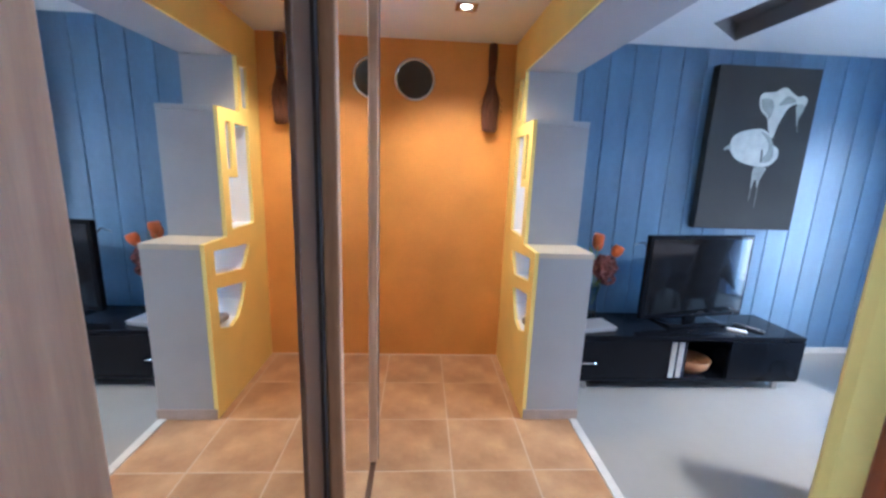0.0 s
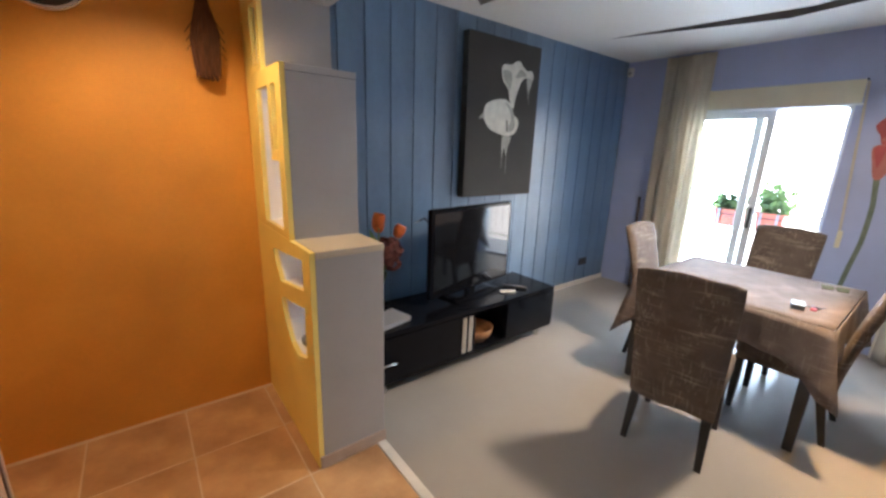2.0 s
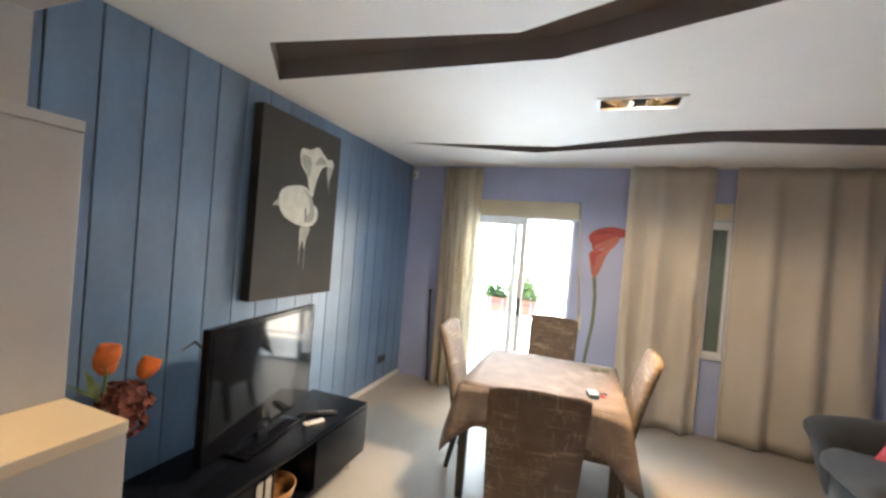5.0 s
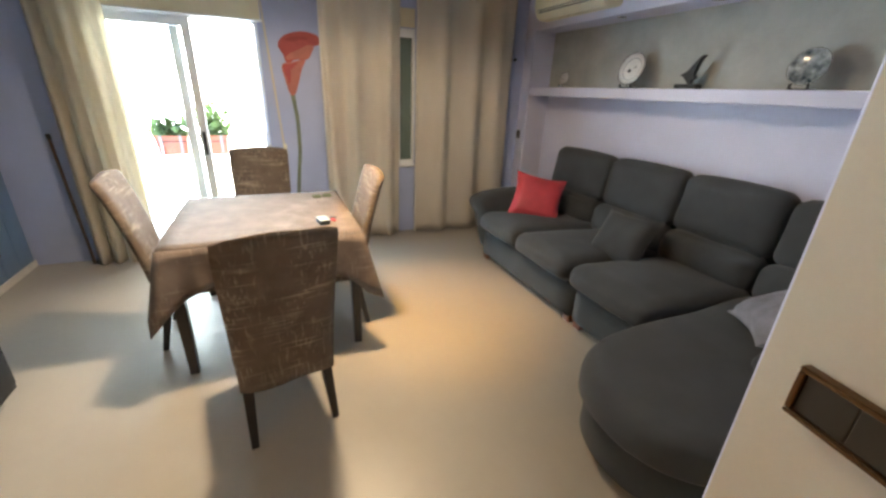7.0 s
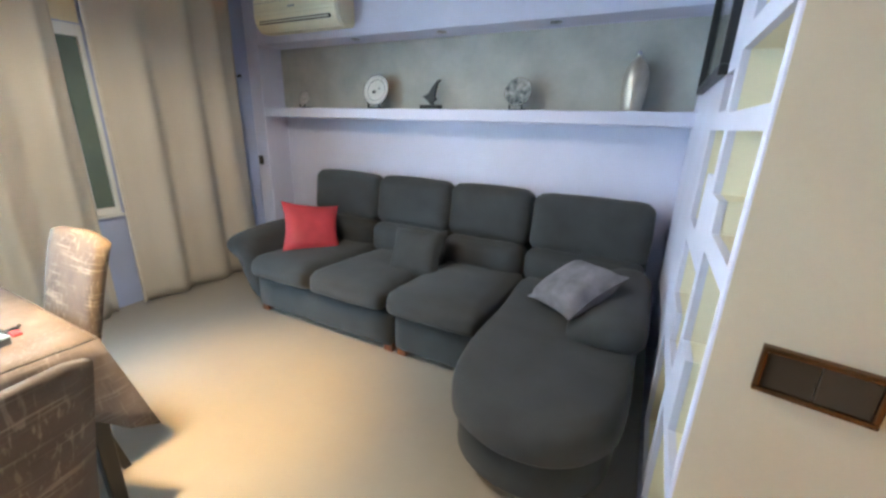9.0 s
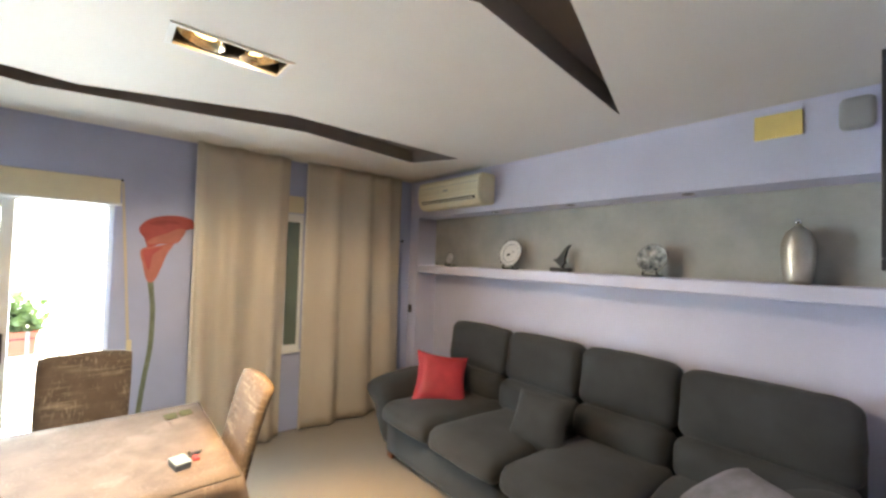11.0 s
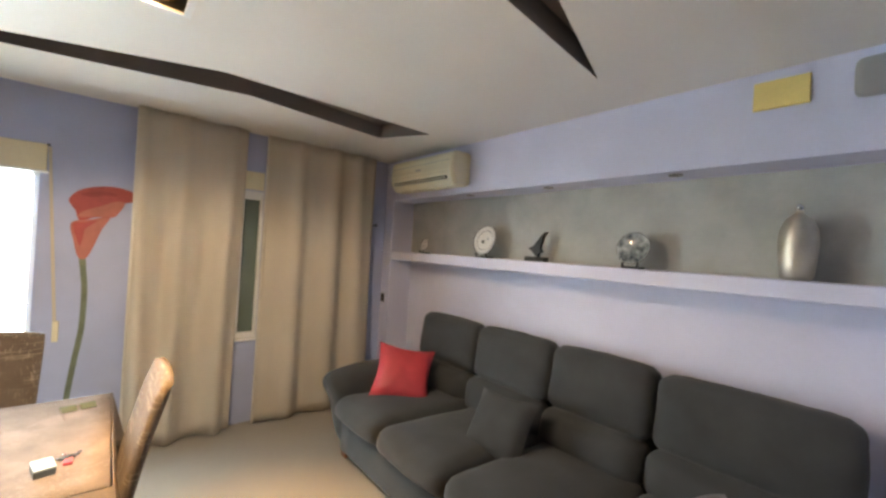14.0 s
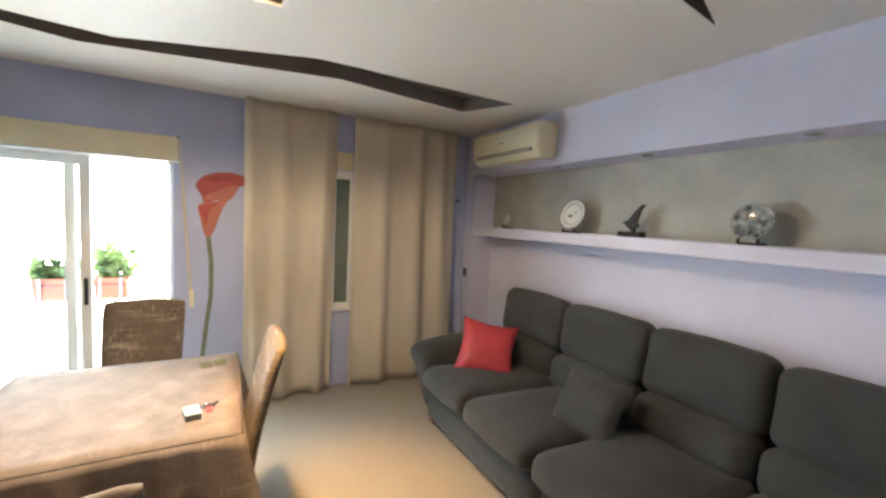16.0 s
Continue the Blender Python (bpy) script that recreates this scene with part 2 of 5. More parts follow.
# ---- mesh helpers ----
def part(name, bm, material, parent=None, label="", smooth=False):
    me = bpy.data.meshes.new(name)
    bmesh.ops.recalc_face_normals(bm, faces=bm.faces[:])
    bm.to_mesh(me)
    bm.free()
    me.materials.append(material)
    if smooth:
        for p in me.polygons:
            p.use_smooth = True
    ob = new(name, me)
    ob.parent = parent
    if label:
        ob["label"] = label
    return ob


def thing(name, m, label, category, group="", kind=""):
    ob = new(name)
    ob.empty_display_size = .1
    ob.matrix_world = m
    return tagged(ob, label, category, group, kind)


def box(x0, x1, y0, y1, z0, z1, bevel=0.0, bm=None, seg=2):
    bm = bm or bmesh.new()
    made = bmesh.ops.create_cube(bm, size=1)["verts"]
    for v in made:
        v.co = Vector((x0 if v.co.x < 0 else x1, y0 if v.co.y < 0 else y1, z0 if v.co.z < 0 else z1))
    if bevel:
        es = list({e for v in made for e in v.link_edges})
        bmesh.ops.bevel(bm, geom=es, offset=bevel, segments=seg, affect='EDGES', profile=.5)
    return bm


def rod(a, b, r0, r1=None, seg=10, bm=None):
    bm = bm or bmesh.new()
    a, b = Vector(a), Vector(b)
    m = Matrix.Translation((a + b) / 2) @ (b - a).to_track_quat('Z', 'Y').to_matrix().to_4x4()
    bmesh.ops.create_cone(bm, cap_ends=True, segments=seg, radius1=r0, radius2=r0 if r1 is None else r1, depth=(b - a).length, matrix=m)
    return bm


def lathe(profile, seg=28, m=Matrix(), bm=None):
    """Turns rows of (radius, height) round z."""
    bm = bm or bmesh.new()
    rings = [[bm.verts.new(m @ Vector((max(r, 1e-4) * math.cos(2 * math.pi * k / seg), max(r, 1e-4) * math.sin(2 * math.pi * k / seg), z)))
              for k in range(seg)] for r, z in profile]
    for a, b in zip(rings, rings[1:]):
        for k in range(seg):
            bm.faces.new((a[k], a[(k + 1) % seg], b[(k + 1) % seg], b[k]))
    bmesh.ops.remove_doubles(bm, verts=bm.verts[:], dist=3e-4)
    return bm


def soft_box(half, r, puff=(0, 0, 0), n=8, m=Matrix(), wrinkle=0.0, bm=None, seed=0.0):
    """A rounded, slightly swollen block, as upholstery has it."""
    bm = bm or bmesh.new()
    made = bmesh.ops.create_cube(bm, size=2)
    es = list({e for v in made["verts"] for e in v.link_edges})
    bmesh.ops.subdivide_edges(bm, edges=es, cuts=n, use_grid_fill=True)
    for v in bm.verts:
        if v.tag:
            continue
        v.tag = True
        p = Vector(v.co)
        # spread the grid towards the edges, so that the rounding has vertices to turn on
        p = Vector([math.copysign(abs(c) ** .75, c) for c in p])
        q = Vector([c * h for c, h in zip(p, half)])
        inner = Vector([max(-(h - r), min(h - r, c)) for c, h in zip(q, half)])
        d = q - inner
        if d.length > 1e-6:
            # project the corner region onto its rounding
            big = max(abs(c) for c in d)
            d = d.normalized() * big
        w = Vector((puff[0] * p.x * (1 - p.y ** 2) * (1 - p.z ** 2), puff[1] * p.y * (1 - p.x ** 2) * (1 - p.z ** 2), puff[2] * p.z * (1 - p.x ** 2) * (1 - p.y ** 2)))
        co = inner + d + w
        if wrinkle and d.length > 1e-6:
            co += d.normalized() * noise.noise(co * 9 + Vector((seed, seed, 0))) * wrinkle
        v.co = m @ co
    return bm


def outline(points, thick, axis_m, bm=None):
    """A flat shape of the given (u, v) outline, thick along its normal, laid by axis_m."""
    bm = bm or bmesh.new()
    vs = [bm.verts.new(axis_m @ Vector((u, v, 0))) for u, v in points]
    f = bm.faces.new(vs)
    ex = bmesh.ops.extrude_face_region(bm, geom=[f])
    up = (axis_m.to_3x3() @ Vector((0, 0, thick)))
    bmesh.ops.translate(bm, vec=up, verts=[v for v in ex["geom"] if isinstance(v, bmesh.types.BMVert)])
    bmesh.ops.triangulate(bm, faces=[f for f in bm.faces if len(f.verts) > 4])
    return bm


def curve_pts(ctrl, n=8):
    """Closed smooth outline through the control points (Catmull-Rom)."""
    out = []
    k = len(ctrl)
    for i in range(k):
        p0, p1, p2, p3 = (Vector(ctrl[(i + j - 1) % k]) for j in range(4))
        for s in range(n):
            t = s / n
            out.append(tuple(.5 * ((2 * p1) + (p2 - p0) * t + (2 * p0 - 5 * p1 + 4 * p2 - p3) * t ** 2 + (3 * p1 - p0 - 3 * p2 + p3) * t ** 3)))
    return out


def structure(name, bm, material, label, category, smooth=False):
    return tagged(part(name, bm, material, None, "", smooth), label, category, kind="structure")


# ---- setting: walls, floors, ceilings ----
XE, YN, YS, CEIL, HCEIL = 4.78, 3.345, -1.25, 2.54, 2.46
structure("floor_living", box(1.055, XE + .22, -1.6, YN + .1, -.12, 0), M_FLOOR, "pale grey-beige smooth seamless living room floor", "floor")
hall_floor = structure("floor_hall", box(-.9, 1.03, .36, 3.26, -.12, -.002), M_GROUT, "terracotta tiled hall floor with pale joints", "floor")
structure("floor_kitchen", box(-1.6, .68, -2.6, .36, -.12, -.004), M_TERRAZZO, "pale speckled terrazzo floor behind the door", "floor")
structure("floor_niche", box(.66, 1.055, -1.7, .60, -.12, -.003), M_FLOOR, "smooth floor strip below the shelf niches", "floor")
structure("threshold", box(1.03, 1.08, .62, 2.37, -.02, .006, .003), M_STONE, "narrow white stone strip between tiles and smooth floor", "threshold")

wall_orange = structure("wall_orange", box(-.95, .73, 3.25, 3.5, 0, 2.6), M_ORANGE, "orange painted end wall of the hall", "wall")
wall_blue = structure("wall_north", box(.73, XE + .2, YN + .012, 3.6, 0, 2.7), M_GROOVE, "slate blue boarded wall with dark vertical grooves", "wall")
part("filler", box(.73, 1.08, 3.25, YN + .012, 0, 2.7), M_YELLOW, wall_blue, "yellow painted end")

# window wall with balcony door and narrow window
W = XE + .2
DY0, DY1, DZ = 1.42, 2.62, 2.0
bm = box(XE, W, -1.6, .02, 0, 2.7)
box(XE, W, .20, DY0, 0, 2.7, bm=bm)
box(XE, W, .02, .20, 0, .75, bm=bm)
box(XE, W, .02, .20, 2.04, 2.7, bm=bm)
box(XE, W, DY0, DY1, DZ, 2.7, bm=bm)
box(XE, W, DY1, YN + .012, 0, 2.7, bm=bm)
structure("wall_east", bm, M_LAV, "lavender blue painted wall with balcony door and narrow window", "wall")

# sofa wall: recess with a long shelf, fascia above, pilaster beside the curtain
bm = box(1.02, 4.62, -1.7, -1.52, 0, 1.495)
box(4.62, XE, -1.7, YS, 0, 2.7, bm=bm)
structure("wall_south", bm, M_LAVW, "pale lavender wall behind the sofa", "wall")
structure("wall_niche", box(1.02, 4.62, -1.7, -1.515, 1.58, 2.12), M_NICHE, "rough grey plaster back of the display niche", "wall")
structure("wall_fascia", box(1.02, 4.62, -1.7, YS, 2.12, 2.7, .004), M_LAVW, "pale lavender fascia over the display niche", "wall")
structure("shelf_ledge", box(1.02, 4.62, -1.7, YS - .005, 1.495, 1.58, .006), M_LAVW, "long thick lavender wall shelf built into the niche", "shelf")

# ceilings
def flat_with_holes(outer, holes, z):
    bm = bmesh.new()
    edges = []
    for loop in (outer, *holes):
        vs = [bm.verts.new((x, y, z)) for x, y in loop]
        edges += [bm.edges.new((vs[i], vs[(i + 1) % len(vs)])) for i in range(len(vs))]
    bmesh.ops.triangle_fill(bm, use_beauty=True, edges=edges)
    return bm


SLOT_A = [(1.92, 2.86), (2.31, 3.16), (2.33, 1.50), (1.97, .52), (2.105, -.81), (1.66, .60), (2.07, 1.64)]
SLOT_B = [(3.73, 3.0), (4.13, 1.81), (3.82, .40), (3.98, -.66), (3.55, -.86), (3.55, .60), (3.93, 1.61)]
LAMP = [(2.868, .845), (3.042, .845), (3.042, 1.295), (2.868, 1.295)]
outer = [(1.04, YS), (XE, YS), (XE, YN + .012), (1.04, YN + .012)]
structure("ceiling_living", flat_with_holes(outer, [SLOT_A, SLOT_B, LAMP], CEIL), M_CEIL, "white plasterboard ceiling with zigzag recesses", "ceiling")


def recess(loop, z0, z1):
    bm = bmesh.new()
    a = [bm.verts.new((x, y, z0)) for x, y in loop]
    b = [bm.verts.new((x, y, z1)) for x, y in loop]
    for i in range(len(loop)):
        j = (i + 1) % len(loop)
        bm.faces.new((a[i], a[j], b[j], b[i]))
    es = [bm.edges.get((b[i], b[(i + 1) % len(b)])) for i in range(len(b))]
    bmesh.ops.triangle_fill(bm, use_beauty=True, edges=es)
    return bm


for loop in (SLOT_A, SLOT_B):
    structure("ceiling_recess", recess(loop, CEIL, CEIL + .11), M_SLOT, "taupe painted zigzag recess sunk into the ceiling", "ceiling")
structure("ceiling_slab", box(.66, W, -1.7, 3.6, 2.7, 2.85), M_CEIL, "plain slab over the plasterboard ceiling", "ceiling")
structure("ceiling_hall", box(-.95, .73, .36, 3.26, HCEIL, 2.85), M_CEIL, "white hall ceiling", "ceiling")
structure("ceiling_kitchen", box(-1.75, .80, -2.75, .36, HCEIL, 2.85), M_CEIL, "white ceiling behind the door", "ceiling")

# lintel over the opening between hall and living room
beam = structure("beam", box(.735, 1.08, .62, 3.01, 2.21, 2.7, .004), M_GREY, "grey boxed lintel over the wide opening", "beam")
part("beam_face", box(.725, .735, .62, 3.25, 2.212, 2.7), M_YELLOW, beam, "yellow painted hall side")

# stepped niche wall between hall and living room, with openings to the hall side
X0, X1 = .73, 1.08
stepped = structure("wall_stepped", box(X0 + .02, X1, 2.375, 2.44, 0, 1.085, .003), M_GREY, "stepped grey and yellow room divider with display niches", "wall")
part("divider_top", box(X0 + .02, X1 + .002, 2.372, 3.25, 1.055, 1.088, .003), M_CREAM, stepped, "cream painted step")
part("upper_block", box(X0 + .02, X1, 2.64, 2.70, 1.088, 1.834, .003), M_GREY, stepped, "grey upper end")
part("upper_block_top", box(X0 + .02, X1 + .001, 2.638, 3.25, 1.835, 1.866, .003), M_GREY, stepped)
part("top_pier", box(X0 + .02, X1, 2.93, 2.96, 1.867, 2.209), M_GREY, stepped)
# hall face: a yellow sheet with shaped openings
FACE = Matrix(((0, 0, 1, X0 - .004), (1, 0, 0, 0), (0, 1, 0, 0), (0, 0, 0, 1)))


def face_sheet(outer, holes, thick):
    bm = flat_with_holes(outer, holes, 0)
    ex = bmesh.ops.extrude_face_region(bm, geom=bm.faces[:])
    bmesh.ops.translate(bm, vec=(0, 0, thick), verts=[v for v in ex["geom"] if isinstance(v, bmesh.types.BMVert)])
    bm.transform(FACE)
    return bm


low_holes = [[(2.475, .885), (2.84, .83), (2.90, .90), (2.955, .985), (2.475, 1.03)],
             [(2.475, .55), (2.62, .50), (2.72, .53), (2.80, .62), (2.86, .735), (2.475, .80)]]
up_holes = [[(2.72, 1.12), (3.05, 1.12), (3.05, 1.79), (2.845, 1.79), (2.845, 1.45), (2.72, 1.45)], [(2.72, 1.50), (2.80, 1.50), (2.80, 1.79), (2.72, 1.79)]]
top_holes = [[(2.975, 1.90), (3.08, 1.90), (3.08, 2.17), (2.975, 2.17)]]
low_edge = [(2.375, 0), (3.249, 0), (3.249, 1.086), (2.375, 1.086)]
up_edge = [(2.64, 1.087), (3.249, 1.087), (3.249, 1.866), (2.64, 1.866)]
top_edge = [(2.93, 1.867), (3.249, 1.867), (3.249, 2.209), (2.93, 2.209)]
for rim, gaps, lab in ((low_edge, low_holes, "yellow painted hall side with slanted openings"), (up_edge, up_holes, "yellow painted hall side with tall openings"), (top_edge, top_holes, "yellow painted hall side")):
    part("hall_face", face_sheet(rim, gaps, .024), M_YELLOW, stepped, lab)
    inset = .066 if rim is low_edge else .062 if rim is up_edge else .032
    bm = face_sheet([(max(y, rim[0][0] + inset), z) for y, z in rim], gaps, .02)
    bmesh.ops.translate(bm, vec=(X1 - X0 - .018, 0, 0), verts=bm.verts[:])
    part("room_face", bm, M_GREY, stepped)
    for gap_loop in gaps:
        bm = bmesh.new()
        ra = [bm.verts.new((X0 + .018, y, z)) for y, z in gap_loop]
        rb = [bm.verts.new((X1 - .020, y, z)) for y, z in gap_loop]
        for i in range(len(ra)):
            j = (i + 1) % len(ra)
            bm.faces.new((ra[i], ra[j], rb[j], rb[i]))
        part("reveal", bm, M_NWHITE, stepped, "white painted reveal")
part("niche_stone", soft_box((.055, .07, .03), .025, m=Matrix.Translation((.81, 2.60, .555)), wrinkle=.01), M_GREYPL, stepped, "grey rough pebble-like edge", True)
part("plinth", box(X0, X1 + .004, 2.362, 2.374, 0, .065, .003), M_PLINTH, stepped, "beige tile plinth")

# partition with the switch: rounded nose towards the door, shelf niches facing the sofa
nose = [(.735, .6665), (.715, .674), (.695, .673), (.680, .664)]
bm = outline([(1.03, .602), *nose, (.680, .42), (.80, .42), (.80, .575), (1.03, .563)], HCEIL + .24, Matrix())
partition = structure("wall_partition", bm, M_CREAM, "cream plastered partition end with a rounded corner", "wall", False)
part("nose", outline([(.680, .6635), (.670, .652), (.665, .63), (.665, .42), (.680, .42)], HCEIL + .24, Matrix()), M_YELLOW, partition, "yellow rounded end")
part("partition_back", box(.665, .80, -1.7, .42, 0, 2.7), M_CREAM, partition)
part("niche_back", box(.80, .814, -1.52, .57, 0, 2.7), M_NICHEC, partition, "cream niche back")
part("niche_edge", box(.985, 1.036, .566, .600, 0, 2.54, .004), M_LAVW, partition, "pale lavender niche edge")
SIDE = Matrix(((0, 0, 1, 1.010), (1, 0, 0, 0), (0, 1, 0, 0), (0, 0, 0, 1)))
openings = [[(.555, 1.76), (.555, 2.16), (.30, 2.16), (.30, 1.98), (.08, 1.98), (.08, 1.76)],
            [(.555, 1.21), (.555, 1.48), (.10, 1.48), (.10, 1.30), (.24, 1.30), (.24, 1.21)],
            [(.555, 1.53), (.555, 1.70), (.02, 1.70), (.02, 1.53)],
            [(.555, .62), (.555, 1.15), (.20, 1.15), (.20, .86), (.33, .86), (.33, .62)],
            [(.555, .14), (.555, .56), (.12, .56), (.12, .14)],
            [(.03, 1.34), (.03, 1.48), (-.36, 1.48), (-.36, 1.14), (-.12, 1.14), (-.12, 1.34)],
            [(-.04, 1.54), (-.04, 1.66), (-.22, 1.66), (-.22, 1.54)],
            [(.14, .70), (.14, 1.06), (-.34, 1.06), (-.34, .82), (-.10, .82), (-.10, .70)],
            [(.06, .14), (.06, .60), (-.36, .60), (-.36, .14)]]
bm = flat_with_holes([(.598, 0), (.598, 2.54), (-.664, 2.54), (-.664, 0)], openings, 0)
ex = bmesh.ops.extrude_face_region(bm, geom=bm.faces[:])
bmesh.ops.translate(bm, vec=(0, 0, .022), verts=[v for v in ex["geom"] if isinstance(v, bmesh.types.BMVert)])
bm.transform(SIDE)
part("niche_face", bm, M_LAVW, partition, "pale lavender face with stepped openings")
for loop in openings:
    bm = bmesh.new()
    ra = [bm.verts.new((.812, y, z)) for y, z in loop]
    rb = [bm.verts.new((1.012, y, z)) for y, z in loop]
    for i in range(len(loop)):
        j = (i + 1) % len(loop)
        bm.faces.new((ra[i], ra[j], rb[j], rb[i]))
    part("niche_reveal", bm, M_NICHEC, partition, "pale cream niche reveal")
part("niche_wall", box(.815, 1.03, -1.52, -.66, 0, 2.54), M_LAVW, partition)

part("paint_chip", box(.80, .822, .645, .6515, 1.318, 1.324), M_WHITE, partition, "small white paint chip")

# hall west side, doorway and room behind
structure("wall_west", box(-1.05, -.85, .36, 3.26, 0, 2.6), M_ORANGE, "orange painted wall at the end of the wardrobe", "wall")
structure("wall_doorway", box(-1.75, -.24, .36, .50, 0, 2.6), M_CREAM, "cream wall beside the doorway", "wall")
structure("wall_doorhead", box(-.24, .67, .42, .52, 2.10, 2.7), M_CREAM, "cream wall over the doorway", "wall")
structure("wall_kitchen_south", box(-1.75, .80, -2.75, -2.6, 0, 2.6), M_CREAM, "cream wall of the room behind", "wall")
bm = box(-1.75, -1.6, -2.6, -1.9, 0, 2.6)
box(-1.75, -1.6, -.7, .36, 0, 2.6, bm=bm)
box(-1.75, -1.6, -1.9, -.7, 0, .9, bm=bm)
box(-1.75, -1.6, -1.9, -.7, 2.1, 2.6, bm=bm)
structure("wall_kitchen_west", bm, M_CREAM, "cream wall of the room behind with a window opening", "wall")
structure("baseboard", box(1.10, XE - .001, YN - .012, YN - .002, 0, .055, .003), M_STONE, "low pale skirting below the blue boards", "baseboard")

# doorway: mahogany jamb with lock plate, and door leaf standing open
jamb = structure("door_frame", box(.60, .644, .405, .52, 0, 2.10, .004), M_DOOR, "varnished mahogany door frame", "door frame")
part("casing", box(.588, .646, .52, .538, 0, 2.12, .004), M_DOOR, jamb)
part("head", box(-.24, .60, .41, .52, 2.04, 2.10, .004), M_DOOR, jamb)
part("stop", box(.588, .60, .42, .46, 0, 2.04, .003), M_DOOR, jamb)
part("strike_plate", box(.583, .600, .528, .541, .98, 1.16, .002), M_BRONZE, jamb, "dark bronze strike plate")
part("keeper", box(.576, .60, .524, .546, 1.02, 1.075, .003), M_DARKPL, jamb)
leaf = tagged(new("door_1"), "open mahogany door leaf with raised panels", "door", kind="structure")
part("door_leaf", box(.56, .597, -.42, .40, .01, 2.03, .003), M_DOOR, leaf)
for z0, z1 in ((.15, .85), (1.0, 1.9)):
    part("door_panel", box(.551, .563, -.30, .28, z0, z1, .006), M_DOOR, leaf)

# ---- hall: mirrored wardrobe ----
ward = thing("wardrobe", Matrix(), "built-in wardrobe with two sliding mirror doors in oak and bronze profiles", "wardrobe")
part("carcass", box(-.85, -.26, .505, 2.06, 0, HCEIL), M_OAK, ward)
part("side_post", box(-.26, -.185, .34, .435, 0, HCEIL, .004), M_OAK, ward, "pale oak side post")
part("side_panel", box(-.85, -.19, 2.06, 2.085, 0, HCEIL, .003), M_OAK, ward)
part("top_track", box(-.26, -.16, .452, 2.06, 2.40, HCEIL, .003), M_BRONZE, ward)
rear = part("mirror_door", box(-.235, -.215, .435, 1.03, .012, 2.40), M_MIRROR, ward, "rear sliding mirror")
part("stile", box(-.238, -.208, .435, .445, .012, 2.40, .002), M_BRONZE, rear)
part("stile", box(-.24, -.208, 1.0, 1.135, .012, 2.40, .004), M_BRONZE, rear, "dark bronze grip profile")
part("seal", box(-.235, -.200, 1.135, 1.165, .012, 2.40), M_BLACKGAP, rear)
front = part("mirror_door", box(-.19, -.172, 1.20, 2.0, .012, 2.40), M_MIRROR, ward, "front sliding mirror")
part("stile", box(-.20, -.160, 1.165, 1.205, .012, 2.40, .005), M_OAK, front, "pale oak grip profile")
part("stile", box(-.20, -.150, 1.985, 2.06, .012, 2.40, .005), M_OAK, front, "pale oak end profile")
part("bead", box(-.153, -.146, 2.015, 2.03, .012, 2.40, .002), M_BRONZE, front)
part("floor_track", box(-.26, -.158, .452, 2.06, -.006, .010, .002), M_BRONZE, ward)

# round dark wall disc with chrome rim
AX = Matrix.Translation((-.02, 3.248, 2.18)) @ pose(0, 0, 0, 90, 0, 0)
disc = thing("wall_disc", AX, "round dark glass wall ornament with chrome rim", "wall ornament")
part("rim", lathe([(.128, 0), (.150, .0), (.152, .018), (.142, .026), (.130, .022), (.128, 0)], 48), M_CHROME, disc, "chrome rim", True)
part("plate", lathe([(.0001, .012), (.09, .014), (.131, .010)], 48), M_SMOKE, disc, "dark mottled glass", True)

# hanging straw broom
broom = thing("straw_broom", pose(.545, 3.205, 1.83), "brown dried straw hand broom hanging on the orange wall", "broom")
part("handle", lathe([(.020, .615), (.031, .61), (.033, .50), (.029, .43), (.024, .385), (.026, .36)], 12), M_STRAW, broom, "bundled straw handle", True)
for z in (.378, .46, .54):
    part("binding", lathe([(.027, z - .007), (.032, z), (.027, z + .007)], 12), M_BRONZE, broom, "darker cord", True)
bm = bmesh.new()
rnd = random.Random(4)
for k in range(150):
    a, q = rnd.uniform(0, 6.28), rnd.uniform(.15, 1.1) ** .7
    top = Vector((.020 * math.cos(a), .016 * math.sin(a), .37))
    mid = Vector((.060 * q * math.cos(a), .032 * q * math.sin(a) - .004, rnd.uniform(.16, .23)))
    end = Vector((.050 * q * math.cos(a) + rnd.uniform(-.008, .008), .028 * q * math.sin(a) - .004, rnd.uniform(-.005, .05)))
    rod(top, mid, .004, .006, 5, bm)
    rod(mid, end, .006, .003, 5, bm)
for k in range(7):
    z = .12 + .02 * k
    sx = -1 if k % 2 else 1
    rod((sx * .045, 0, z + .04), (sx * .085, -.01, z - .02), .003, .0015, 5, bm)
part("bristles", bm, M_STRAW, broom, "flaring straw")

dw = thing("driftwood", pose(.86, 2.88, 1.089), "pale piece of driftwood lying in the niche", "driftwood")
part("log", rod((0, -.12, .022), (.03, .13, .024), .022, .014, 9), M_OAK, dw, "", True)
part("branch", rod((.01, .02, .03), (-.03, .10, .05), .011, .006, 7), M_OAK, dw, "", True)

# recessed downlight in the hall ceiling
dl = thing("downlight", pose(.28, 2.61, HCEIL), "small square recessed downlight, lit, in the hall ceiling", "lamp")
bm = box(-.062, .062, -.062, -.036, -.008, .002, .002)
box(-.062, .062, .036, .062, -.008, .002, .002, bm)
box(-.062, -.036, -.036, .036, -.008, .002, 0, bm)
box(.036, .062, -.036, .036, -.008, .002, 0, bm)
part("bezel", bm, M_CHROME, dl)
part("bulb", lathe([(.0001, -.006), (.022, -.005), (.03, -.001)], 20), M_BULB2, dl, "glowing bulb", True)

